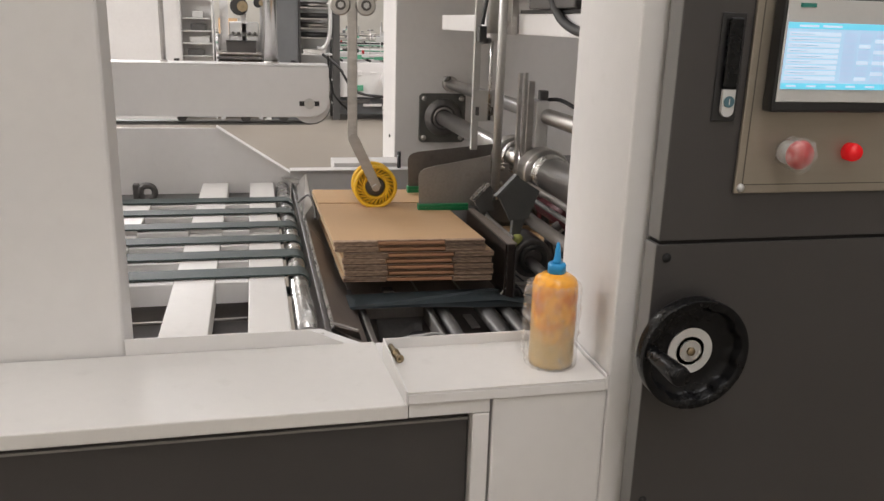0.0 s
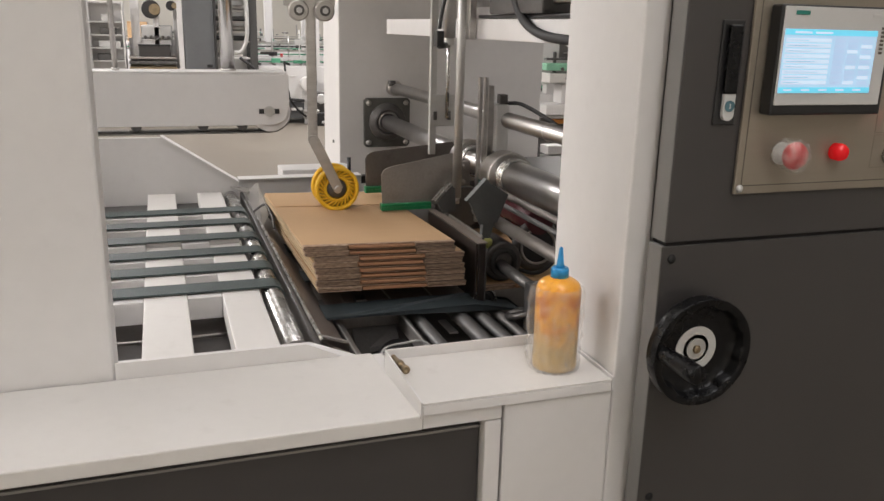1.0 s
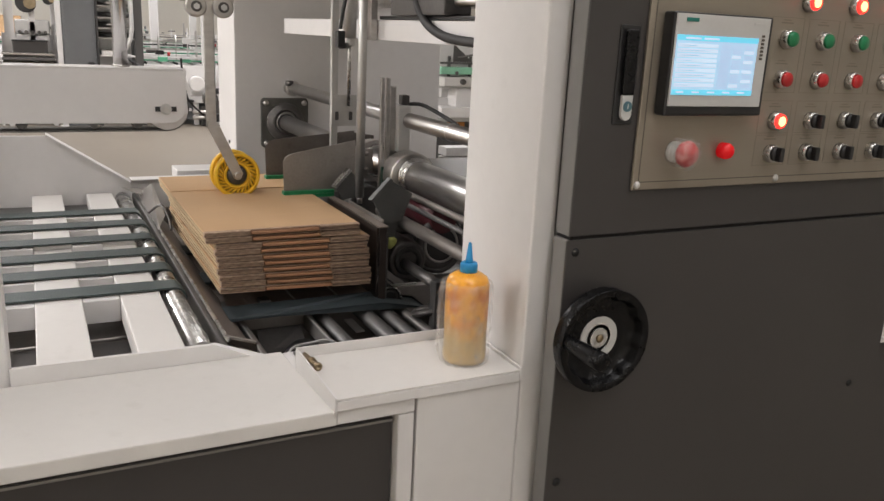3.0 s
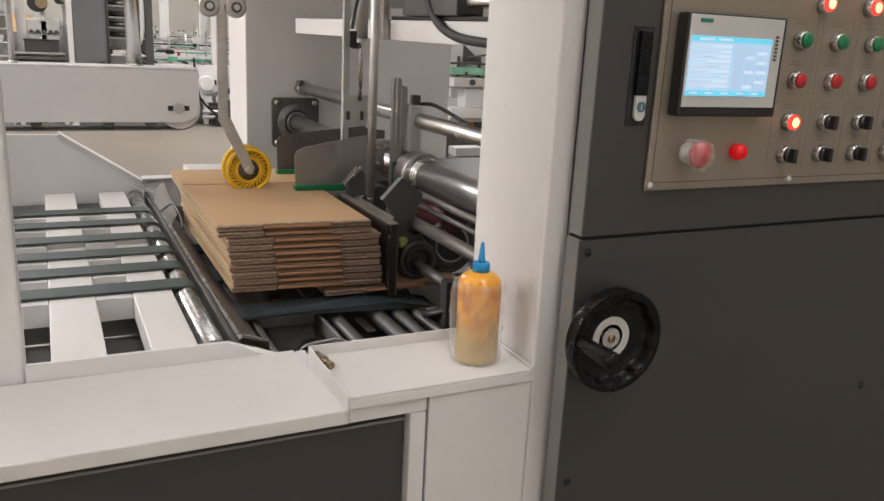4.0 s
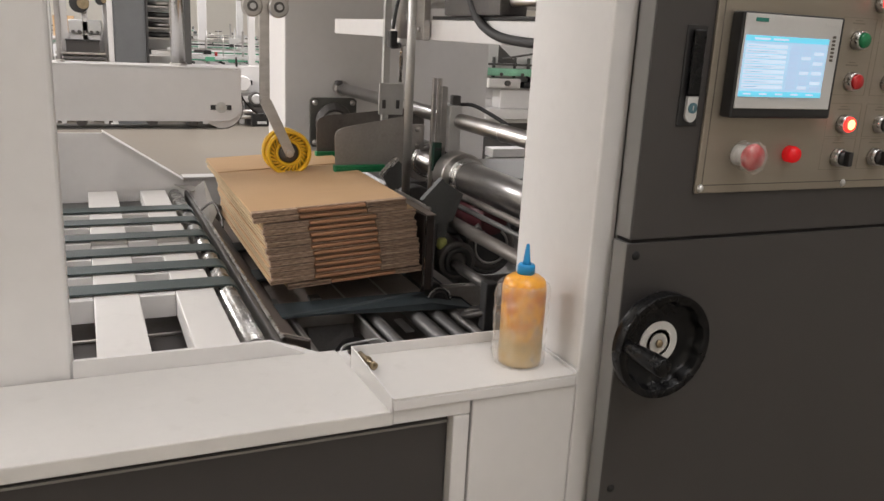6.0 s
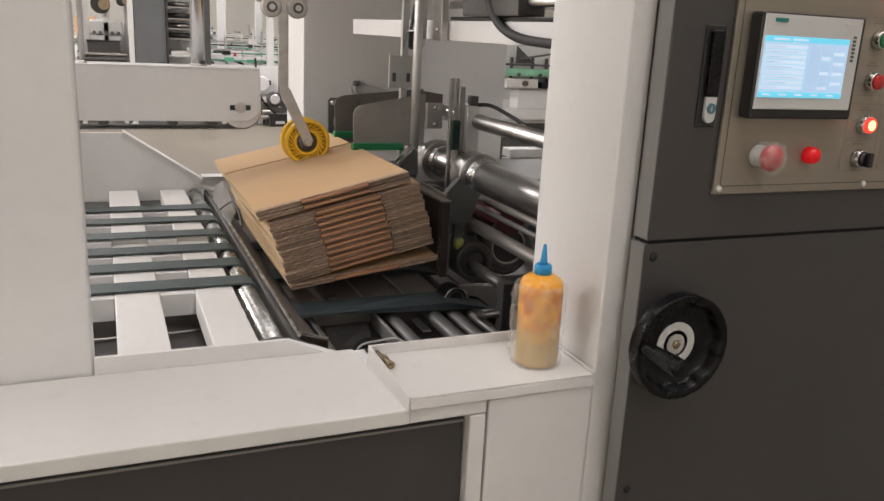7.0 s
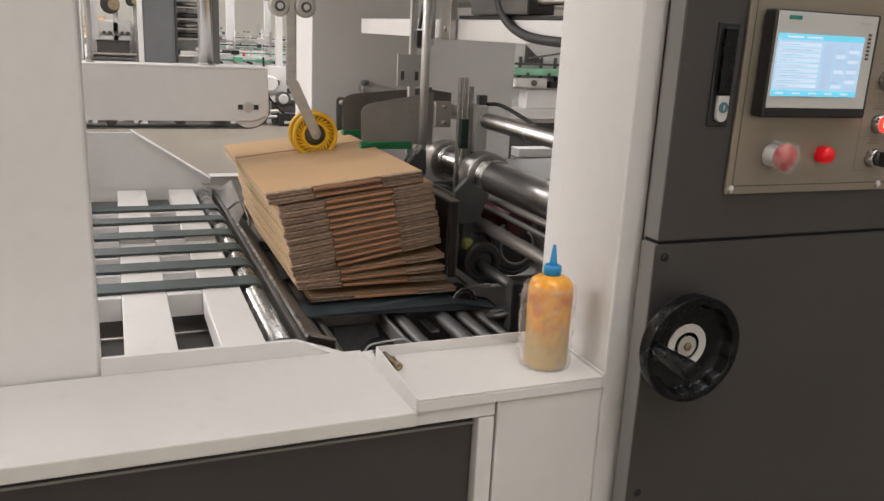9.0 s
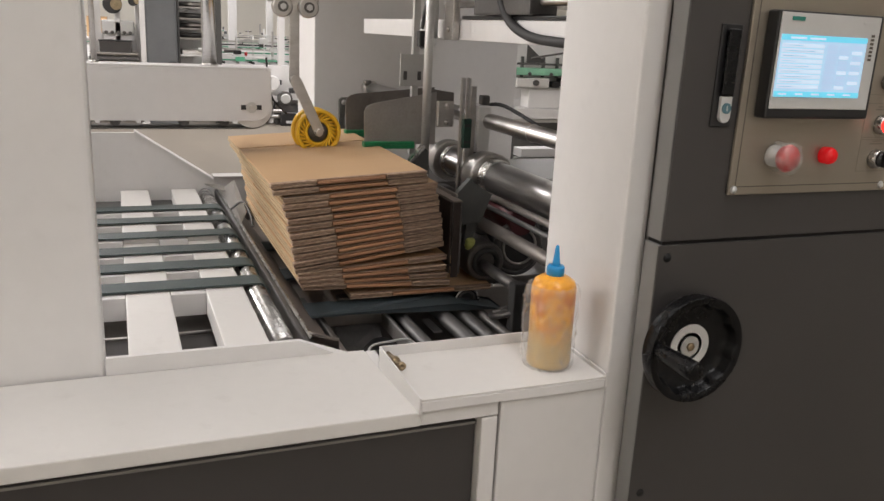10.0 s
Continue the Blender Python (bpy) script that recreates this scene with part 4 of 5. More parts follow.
part("bolt", lathe([(0.009, 0), (0.009, 0.006), (0, 0.007)], (0.775, 2.475, 1.508), (0, 2.475, 1.508), 6), STEEL, bk)
part("cable", tube([(0.785, 2.16, 1.70), (0.782, 2.13, 1.60), (0.785, 2.07, 1.535), (0.785, 1.96, 1.500), (0.785, 1.80, 1.488), (0.785, 1.62, 1.488)], 0.012), BLACKMAT, back, "thick black cable loop")
part("bolt", lathe([(0.008, 0), (0.008, 0.005), (0, 0.006)], (0.632, 3.82, 0.98), (0, 3.82, 0.98), 6), IRON, back)
fl = thing("bearing_flange", (0.855, 3.69, 1.08), "square grey cast bearing flange with bolts", "bearing")
FG = mat("grey_green_casting", (0.10, 0.098, 0.088), 0.5, metal=0.2, vary=0.25, scale=16, bump=0.3, bump_scale=120)
part("square_plate", slab([(0.745 + dx, 3.699, 0.968 + dz) for dx, dz in ((0.012, 0), (0.206, 0), (0.218, 0.012), (0.218, 0.212), (0.206, 0.224), (0.012, 0.224), (0, 0.212), (0, 0.012))], (0, -0.018, 0), 0.003), FG, fl)
part("hub", lathe([(0.088, 0), (0.084, 0.010), (0.070, 0.012), (0.066, 0.024), (0.052, 0.026), (0.050, 0.014), (0.036, 0.014)], (0.855, 3.682, 1.083), (0.855, 0, 1.083), 40), IRON, fl)
part("inner_ring", torus((0.855, 3.664, 1.083), (0, 1, 0), 0.043, 0.007), SHAFT, fl)
for dx in (-0.088, 0.088):
    for dz in (-0.09, 0.09):
        part("bolt", lathe([(0.012, 0), (0.012, 0.007), (0, 0.009)], (0.854 + dx, 3.681, 1.08 + dz), (0.854 + dx, 0, 1.08 + dz), 12), STEEL, fl)

# ---- vertical slides and cylinder ----
sl = thing("slide_rails", (0.84, 2.43, 1.0), "upright steel slide rails clamped to a shaft", "rails")
for x in (0.784, 0.802):
    part("rail", box(x, x + 0.011, 2.36, 2.375, 0.92, 1.368, 0.002), STEEL, sl)
part("back_rail", box(0.822, 0.842, 2.38, 2.40, 1.02, 1.342, 0.002), STEEL, sl)
part("clamp_block", box(0.843, 0.885, 2.36, 2.47, 1.14, 1.285, 0.004), SILVER, sl)
part("clamp_lever", box(0.862, 0.888, 2.38, 2.41, 1.285, 1.315, 0.004), IRON, sl)
part("clamp_foot", box(0.850, 0.878, 2.38, 2.42, 1.09, 1.138, 0.004), BLACK, sl)
part("cable", tube([(0.885, 2.40, 1.285), (0.92, 2.36, 1.288), (0.95, 2.28, 1.265), (0.97, 2.2, 1.24)], 0.006), BLACKMAT, sl)
cyl = thing("air_cylinder", (0.70, 2.55, 1.55), "slim aluminium air cylinder hung from above", "cylinder")
part("barrel", rod((0.758, 2.58, 1.478), (0.758, 2.58, 1.75), 0.0215, 28), ALU, cyl)
part("end_cap", rod((0.758, 2.58, 1.455), (0.758, 2.58, 1.479), 0.018, 24, bevel=0.003), SILVER, cyl)
part("hose", tube([(0.745, 2.54, 1.75), (0.738, 2.54, 1.64), (0.722, 2.54, 1.57), (0.712, 2.54, 1.505)], 0.006), BLACK, cyl)
part("hose_fitting", box(0.700, 0.724, 2.525, 2.555, 1.450, 1.50, 0.004), BLACK, cyl)
part("hose_elbow", rod((0.712, 2.54, 1.455), (0.742, 2.56, 1.455), 0.010, 16), BLACK, cyl)
post = thing("guide_post", (0.65, 2.6, 1.2), "square aluminium guide post above the pile", "post")
part("bar", box(0.706, 0.728, 2.60, 2.618, 1.10, 1.80, 0.002), ALU, post)

rodv = thing("lift_rod", (0.742, 2.40, 1.3), "round polished vertical lift rod", "rod")
part("shaft", rod((0.742, 2.42, 0.99), (0.742, 2.42, 1.85), 0.0135, 28), ALU, rodv)
part("lower_end", rod((0.742, 2.42, 0.97), (0.742, 2.42, 0.992), 0.009, 20), STEEL, rodv)

# pressing plates with green pads (they ride on the pile)
press = thing("pressing_plates", (0.6, 2.42, 1.025), "two satin steel pressing plates with green foot pads", "presser")
for yy, x0, x1, zl, zr, wide in ((2.42, 0.494, 0.725, 1.160, 1.199, 0.160), (2.70, 0.511, 0.825, 1.164, 1.194, 0.066)):
    # rear plate in darker steel: shading and dirt put into its colour
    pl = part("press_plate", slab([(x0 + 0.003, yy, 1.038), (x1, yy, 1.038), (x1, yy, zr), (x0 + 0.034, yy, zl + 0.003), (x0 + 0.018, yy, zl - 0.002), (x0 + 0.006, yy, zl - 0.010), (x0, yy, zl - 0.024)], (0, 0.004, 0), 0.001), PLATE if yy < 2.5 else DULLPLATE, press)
    part("green_pad", box(x0 - 0.001, x0 + wide, yy - 0.012, yy + 0.016, 1.026, 1.048, 0.003), GREEN, pl, "green plastic foot pad")
    part("pad_edge", box(x0 + 0.001, x0 + wide - 0.002, yy - 0.014, yy - 0.0122, 1.036, 1.038, 0), GREENB, pl)
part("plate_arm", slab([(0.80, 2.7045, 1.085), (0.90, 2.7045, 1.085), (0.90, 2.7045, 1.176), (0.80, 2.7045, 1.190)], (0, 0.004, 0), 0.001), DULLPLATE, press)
bracket_plate = ab = part("arm_bracket", box(0.705, 0.790, 2.585, 2.591, 1.195, 1.297, 0.0028, 3), ALU, press, "bolted steel bracket plate")
for ax in (0.722, 0.770):
    part("slot", box(ax - 0.006, ax + 0.006, 2.581, 2.5845, 1.215, 1.243, 0.004), IRON, ab)
part("piston_rod", rod((0.758, 2.58, 1.29), (0.758, 2.58, 1.60), 0.006, 16), CHROME, press)
part("slider", box(0.788, 0.815, 2.345, 2.359, 1.035, 1.125, 0.003), mat("dark_green_plastic", (0.008, 0.035, 0.022), 0.4), press, "dark green slide block")
for sz in (1.055, 1.105):
    part("slider_clip", box(0.790, 0.813, 2.341, 2.3445, sz - 0.004, sz + 0.004, 0.001), BLACKMAT, press)
part("slider_plate", box(0.735, 0.79, 2.43, 2.45, 1.09, 1.17, 0.004), STEEL, press)
for sz in (1.105, 1.155):
    part("bolt", lathe([(0.008, 0), (0.008, 0.006), (0, 0.007)], (0.765, 2.43, sz), (0.765, 0, sz), 12), STEEL, press)

gate = thing("pile_gate", (0.65, 2.1, 0.8), "brown-stained steel gate with a rounded stop beside the pile", "gate")
part("front_plate", box(0.648, 0.668, 1.994, 2.000, 0.79, 0.998, 0.002), GATEM, gate, "upright brown-stained plate")
# lighter strip standing in for the highlight along the plate's right edge
part("bare_edge", box(0.6683, 0.6715, 1.992, 2.001, 0.80, 0.985, 0.001), GREYBAR, gate)
part("side_plate", box(0.642, 0.647, 2.0005, 2.42, 0.80, 0.997, 0.002), GATEM, gate)
part("top_flange", slab([(0.644, 1.99, 0.9985), (0.671, 1.99, 0.9985), (0.671, 2.30, 0.9985), (0.662, 2.42, 0.9985), (0.644, 2.42, 0.9985)], (0, 0, 0.004), 0.001), CHUTEM, gate, "worn brown top flange")
part("flange_lip", box(0.668, 0.6735, 2.03, 2.30, 1.0037, 1.012, 0.001), PLATE, gate)
st = part("stop_plate", slab([(0.639, 2.34, 1.049), (0.684, 2.34, 1.097), (0.702, 2.34, 1.080), (0.706, 2.34, 1.012), (0.664, 2.34, 1.004)], (0, 0.008, 0), 0.002), FLAPM, gate, "dark grey stop plate")
part("stop_lip", slab([(0.633, 2.330, 1.047), (0.682, 2.330, 1.101), (0.690, 2.330, 1.095), (0.641, 2.330, 1.042)], (0, 0.030, 0), 0.001), CHROME, st, "bright bare lip")

# ---- press wheel ----
wa = thing("press_wheel", (0.335, 2.49, 1.02), "yellow spoked plastic press wheel on a steel arm", "wheel")
part("upright_bar", box(0.281, 0.311, 2.476, 2.484, 1.240, 1.66, 0.003), STEEL, wa, "flat steel upright bar")
part("hinge", rod((0.297, 2.462, 1.240), (0.297, 2.488, 1.240), 0.015, 20), STEEL, wa)
part("lower_arm", slab([(0.283, 2.464, 1.232), (0.313, 2.464, 1.246), (0.384, 2.464, 1.094), (0.374, 2.464, 1.076), (0.358, 2.464, 1.078)], (0, 0.007, 0), 0.001), STEEL, wa, "angled steel link")
wcx, wcy, wcz, WR = 0.367, 2.502, 1.088, 0.069
tyre = bmesh.new()
for yo in (-0.026, 0.034):
    for dy in (-0.006, 0.006):
        torus((wcx, wcy + yo + dy, wcz), (0, 1, 0), WR - 0.006, 0.006, 48, 8, tyre)
    torus((wcx, wcy + yo, wcz), (0, 1, 0), 0.036, 0.005, 40, 8, tyre)
    for k in range(26):
        a, b = 2 * math.pi * k / 26, 2 * math.pi * k / 26 - 0.45
        rod((wcx + 0.036 * math.cos(a), wcy + yo, wcz + 0.036 * math.sin(a)), (wcx + (WR - 0.006) * math.cos(b), wcy + yo, wcz + (WR - 0.006) * math.sin(b)), 0.0036, 6, bm=tyre)
wheel = part("wheel", tyre, YELLOW, wa, "yellow plastic wheel with slanted spokes")
# the web's yellow is darkened: shade inside the wheel put into the colour
part("web", lathe([(0.034, -0.016), (WR - 0.010, -0.016), (WR - 0.010, -0.010), (0.034, -0.010)], (wcx, wcy, wcz), (wcx, 9, wcz), 40), mat("shaded_yellow_plastic", (0.42, 0.27, 0.02), 0.5, vary=0.1), wheel, "yellow inner web, shade put into its darker colour")
part("tread", rod((wcx, wcy - 0.006, wcz), (wcx, wcy + 0.030, wcz), 0.046, 40), YELLOW, wheel)
part("hub", lathe([(0.0, -0.032), (0.028, -0.030), (0.033, 0.0), (0.033, 0.03)], (wcx, wcy, wcz), (wcx, 9, wcz), 32), GREYBAR, wheel, "grey bearing hub")
part("axle_bolt", rod((wcx, wcy - 0.047, wcz), (wcx, wcy - 0.030, wcz), 0.012, 16, bevel=0.003), STEEL, wheel)
hg = thing("guide_pulleys", (0.323, 2.57, 1.56), "pair of steel guide pulleys holding the upright bar", "pulley")
for px in (0.2585, 0.3335):
    pp = part("pulley", rod((px, 2.452, 1.548), (px, 2.478, 1.548), 0.0295, 32, bevel=0.005), STEEL, hg)
    part("bearing", rod((px, 2.447, 1.548), (px, 2.453, 1.548), 0.015, 24), IRON, pp)
    part("nut", rod((px, 2.442, 1.548), (px, 2.448, 1.548), 0.009, 6), SILVER, pp)
part("pulley_plate", box(0.22, 0.37, 2.486, 2.494, 1.56, 1.75, 0.004), STEEL, hg)

# ---- upper press conveyor ----
up = thing("upper_conveyor", (0.0, 2.5, 1.3), "white upper conveyor beam with a thin grey belt", "conveyor")
pts = [(-1.7, 1.374), (0.222, 1.370)] + [(0.222, 1.275)] + [(0.172 + 0.05 * math.cos(a), 1.275 - 0.05 * math.sin(a)) for a in (math.pi / 2 * k / 6 for k in range(1, 7))] + [(-1.7, 1.228)]
part("side_plate", slab([(x, 2.437, z) for x, z in pts], (0, 0.006, 0), 0.002), WHITE, up)
part("top_flange", box(-1.7, 0.220, 2.437, 2.56, 1.371, 1.376, 0.001), WHITE, up)
part("rear_plate", slab([(x, 2.56, z) for x, z in pts], (0, 0.006, 0), 0.001), WHITE, up)
part("slot", box(0.135, 0.193, 2.4350, 2.4365, 1.258, 1.272, 0.0006), BLACK, up)
tb = part("tension_bolt", rod((0.164, 2.4345, 1.265), (0.164, 2.4325, 1.265), 0.0155, 24), ALU, up)
part("bolt_head", rod((0.164, 2.4324, 1.265), (0.164, 2.427, 1.265), 0.008, 6), STEEL, tb)
part("cable", tube([(0.232, 2.58, 1.40), (0.235, 2.58, 1.351), (0.241, 2.58, 1.314), (0.248, 2.58, 1.283), (0.268, 2.58, 1.256), (0.295, 2.585, 1.232)], 0.003), BLACKMAT, up, "thin black cable")
part("end_pulley", rod((0.168, 2.447, 1.264), (0.168, 2.555, 1.264), 0.058, 40), WHITE, up)
bb = bmesh.new()
bl = [(-1.7, 1.199), (0.168, 1.201)] + [(0.168 + 0.062 * math.sin(a), 1.263 - 0.062 * math.cos(a)) for a in (math.pi * k / 10 for k in range(1, 10))]
for (xa, za), (xb, zb) in zip(bl, bl[1:]):
    slab([(xa, 2.452, za), (xb, 2.452, zb), (xb, 2.548, zb), (xa, 2.548, za)], (0, 0, 0.004), bm=bb)
part("belt", bb, mat("grey_press_belt", (0.16, 0.155, 0.145), 0.5, vary=0.1), up, "thin grey press belt")
for px in (-0.2, -0.02, 0.09):
    part("idler", rod((px, 2.46, 1.222), (px, 2.55, 1.222), 0.014, 24), GREYBAR, up)
for x, y, r, m in ((0.058, 2.50, 0.0195, BRIGHT), (-0.244, 2.50, 0.007, STEEL)):
    cp = thing("lift_column", (x, y, 1.37), "polished steel lift column above the conveyor beam", "column")
    part("tube", rod((x, y, 1.374), (x, y, 2.4), r, 32), m, cp)
    part("base_ring", rod((x, y, 1.374), (x, y, 1.382), r + 0.004, 28), STEEL, cp)

# ---- machines further down the hall ----
def far_machine(x, y, w, tall, belt_m):
    """A white folder line: posts, beams, long belts, rollers and a grey cabinet end."""
    ob = thing("folding_machine", (x, y, 0), "distant white folding machine with green belts and rollers", "machine", "distant machines")
    part("side_frame", box(x, x + w, y, y + 0.06, 0.35, 0.88, 0.01), WHITE, ob)
    part("back_frame", box(x, x + w, y + 1.1, y + 1.16, 0.35, 1.0, 0.01), WHITE, ob)
    part("plinth", box(x + 0.05, x + w - 0.05, y + 0.06, y + 1.1, 0.08, 0.34, 0.01), GREYPAINT, ob)
    for i in range(int(w / 0.55)):
        px = x + 0.2 + i * 0.55
        part("leg", box(px, px + 0.07, y + 0.001, y + 0.07, 0, 0.36, 0.004), WHITE, ob)
        part("post", box(px + 0.1, px + 0.13, y + 0.3, y + 0.33, 0.9, 1.28 + 0.1 * (i % 3), 0.003), STEEL, ob)
        part("clamp", box(px + 0.06, px + 0.18, y + 0.25, y + 0.31, 1.02 + 0.05 * (i % 2), 1.08 + 0.05 * (i % 2), 0.006), SILVER if i % 2 else BLACK, ob)
        part("knob", rod((px + 0.24, y + 0.2, 1.0), (px + 0.24, y + 0.2, 1.06), 0.022, 12), BLACK if i % 3 else REDB, ob)
    for k, z in enumerate((0.93, 1.03, 1.14)):
        part("belt", box(x, x + w, y + 0.12 + 0.3 * k, y + 0.17 + 0.3 * k, z, z + 0.02, 0), belt_m if k < 2 else BLACKMAT, ob)
        part("rail", box(x, x + w, y + 0.08 + 0.3 * k, y + 0.11 + 0.3 * k, z + 0.05, z + 0.075, 0.003), STEEL if k else WHITE, ob)
    for i in range(int(w / 0.22)):
        part("roller", rod((x + 0.1 + i * 0.22, y + 0.10, 0.90), (x + 0.1 + i * 0.22, y + 1.05, 0.90), 0.018, 10), CHROME if i % 2 else BLACKMAT, ob)
    for i in range(int(w / 2.7)):
        px = x + 0.9 + i * 2.7
        part("portal", box(px, px + 0.10, y + 0.02, y + 0.12, 0.88, tall, 0.008), WHITE, ob)
        part("portal", box(px, px + 0.10, y + 1.02, y + 1.12, 0.88, tall, 0.008), WHITE, ob)
    rnd = random.Random(int(x * 10 + y * 100))
    paints = [WHITE, SILVER, IRON, GREYPAINT, BLACKMAT, belt_m, STEEL, WHITE]
    for k in range(int(w * 16)):
        px, pz = x + rnd.random() * (w - 0.3), 0.90 + 0.42 * rnd.random() ** 1.5
        sx, sz = 0.03 + 0.16 * rnd.random() ** 2, 0.02 + 0.07 * rnd.random() ** 2
        py = y + 0.02 + rnd.random() * 0.5
        part("fitting", box(px, px + sx, py, py + 0.05, pz, pz + sz, 0.004, 1), paints[rnd.randrange(8)], ob)
    for k in range(int(w * 9)):
        px, pz = x + rnd.random() * (w - 0.4), 0.12 + 0.66 * rnd.random()
        sx, sz = 0.06 + 0.30 * rnd.random() ** 2, 0.02 + 0.10 * rnd.random() ** 2
        part("fitting", box(px, px + sx, y - 0.07 * rnd.random() - 0.01, y - 0.001, pz, pz + sz, 0.004, 1), paints[rnd.randrange(8)], ob)
    for k in range(int(w * 3)):
        px = x + rnd.random() * (w - 0.1)
        part("thin_rod", rod((px, y + 0.3, 0.95), (px, y + 0.3, 1.25 + 0.2 * rnd.random()), 0.007, 8), STEEL if k % 2 else WHITE, ob)
    part("portal_beam", box(x, x + w, y + 0.5, y + 0.6, tall - 0.22, tall - 0.10, 0.008), WHITE, ob)
    part("cross_bar", box(x, x + w, y + 0.7, y + 0.74, tall - 0.30, tall - 0.26, 0.004), STEEL, ob)
    return ob


far_machine(-6.2, 13.4, 5.2, 2.2, BELT)
far_machine(1.25, 12.8, 5.6, 2.2, MINT)
far_machine(2.7, 7.6, 4.5, 2.1, MINT)
far_machine(-5.0, 19.5, 14.0, 2.4, MINT)


def far_cabinet(x, y, w, d, h, m, words):
    ob = thing("machine_cabinet", (x, y, 0), words, "cabinet", "distant cabinets")
    part("body", box(x, x + w, y, y + d, 0, h, 0.02), m, ob)
    part("door", box(x + 0.03, x + w - 0.03, y - 0.012, y - 0.001, 0.15, h - 0.1, 0.004), m, ob)
    part("handle", box(x + w - 0.12, x + w - 0.04, y - 0.04, y - 0.0125, 0.86, 0.90, 0.004), BLACK, ob)
    return ob


far_cabinet(-2.75, 12.7, 1.66, 0.5, 2.4, WHITE, "wide pale grey machine panel across the aisle")
far_cabinet(0.17, 12.7, 0.42, 0.6, 2.4, GREYPAINT, "tall blue-grey machine cabinet across the aisle")
oc = thing("open_cabinet", (-0.88, 12.9, 0), "open white cabinet with grey equipment on shelves", "cabinet")
part("back", box(-1.109, -0.661, 13.02, 13.04, 0, 1.73, 0.004), WHITE, oc)
for px in (-1.13, -0.66):
    part("side", box(px, px + 0.02, 12.8, 13.399, 0, 1.75, 0.004), WHITE, oc)
for k, z in enumerate((0.30, 0.62, 0.92, 1.10, 1.28, 1.46, 1.73)):
    part("shelf", box(-1.109, -0.661, 12.81, 13.018, z, z + 0.02, 0.003), WHITE if k in (0, 6) else SILVER, oc)
    if 0 < k < 6:
        part("device", box(-1.08 + 0.03 * k, -0.70 - 0.04 * (k % 3), 12.85, 13.0, z + 0.0205, z + 0.11, 0.008), SILVER if k % 2 else DARKSIDE, oc)
wp = thing("white_post", (0.13, 12.7, 0), "white steel post beside the grey cabinet", "post", "hall posts")
part("shaft", box(0.09, 0.16, 12.7, 12.78, 0.012, 2.6, 0.006), WHITE, wp)
part("foot", box(0.06, 0.168, 12.66, 12.82, 0, 0.0118, 0.002), WHITE, wp)
rk = thing("parts_rack", (0.9, 12.9, 0), "open dark rack with rollers and folded sheets", "rack")
for px in (0.60, 1.11):
    part("post", box(px, px + (0.03 if px < 1 else 0.11), 12.75, 12.85, 0.0, 2.4, 0.004), DARKSIDE, rk)
    part("post", box(px, px + 0.05, 13.25, 13.3, 0.0, 2.4, 0.004), DARKSIDE, rk)
part("back_sheet", box(0.60, 1.2, 13.31, 13.33, 0.4, 2.4, 0.003), SILVER, rk)
for i, z in enumerate((0.25, 0.60, 0.98, 1.22, 1.36, 1.50, 1.66, 1.82)):
    part("shelf", box(0.632, 1.109, 12.76, 13.24, z, z + 0.02, 0.003), WHITE if i < 3 else STEEL, rk)
    if i > 2:
        part("roller", rod((0.64, 12.95, z + 0.06), (1.10, 12.95, z + 0.06), 0.035, 16), GREYBAR if i % 2 else STEEL, rk)
part("sheet", box(0.66, 1.0, 12.8, 13.2, 1.001, 1.06, 0.01), WHITE_TOP, rk)
part("hose", tube([(1.06, 12.74, 2.3), (1.07, 12.72, 1.7), (1.06, 12.72, 1.3), (0.98, 12.74, 1.1), (0.88, 12.76, 1.08)], 0.03), SILVER, rk)
part("floor_cable", tube([(0.95, 12.75, 1.0), (1.2, 12.70, 0.8), (1.45, 12.72, 0.45), (1.9, 12.74, 0.36)], 0.02), BLACKMAT, rk)
for i, (x, y, z, r) in enumerate(((-0.26, 12.9, 1.66, 0.13), (0.02, 13.0, 1.72, 0.07))):
    rl = thing("film_reel", (x, y, 0), "black and brown reel on a white stand", "reel", "reels")
    part("stand", box(x + 0.02, x + 0.10, y + 0.10, y + 0.2, 0, z, 0.008), WHITE, rl)
    part("drum", rod((x, y - 0.05, z), (x, y + 0.099, z), r, 28, bevel=0.01), BLACKMAT, rl)
    part("core", rod((x + 0.05, y - 0.09, z), (x + 0.05, y - 0.049, z), r * 0.6, 24), BRASS, rl)
bn = thing("work_bench", (-0.5, 12.9, 0), "white bench with steel rails across the aisle", "bench")
part("top", box(-0.60, 0.05, 12.7, 13.3, 0.97, 1.0, 0.006), STEEL, bn)
part("lower_rail", box(-0.60, 0.05, 12.68, 12.76, 0.90, 0.94, 0.006), GREYBAR, bn)
part("lower_top", box(-0.60, 0.05, 12.70, 13.3, 0.80, 0.86, 0.006), BRASS, bn)
for px in (-0.58, -0.02):
    part("leg", box(px, px + 0.06, 12.78, 13.2, 0, 0.799, 0.006), WHITE, bn)
part("back_panel", box(-0.60, 0.05, 13.31, 13.35, 0, 1.25, 0.006), WHITE, bn)
wq = thing("white_upright", (-0.48, 12.99, 1.0), "flat white steel upright standing on the bench", "post")
part("bar", box(-0.545, -0.425, 12.984, 12.998, 1.0005, 2.4, 0.003), WHITE, wq)
part("foot", box(-0.555, -0.415, 12.9815, 12.9835, 1.0005, 1.02, 0.0005), WHITE, wq)
dv = thing("drive_unit", (-0.2, 13.1, 1.0), "pale grey drive unit with small knobs", "machine")
part("housing", box(-0.42, 0.02, 13.0, 13.28, 1.24, 1.44, 0.03, 3), SILVER, dv)
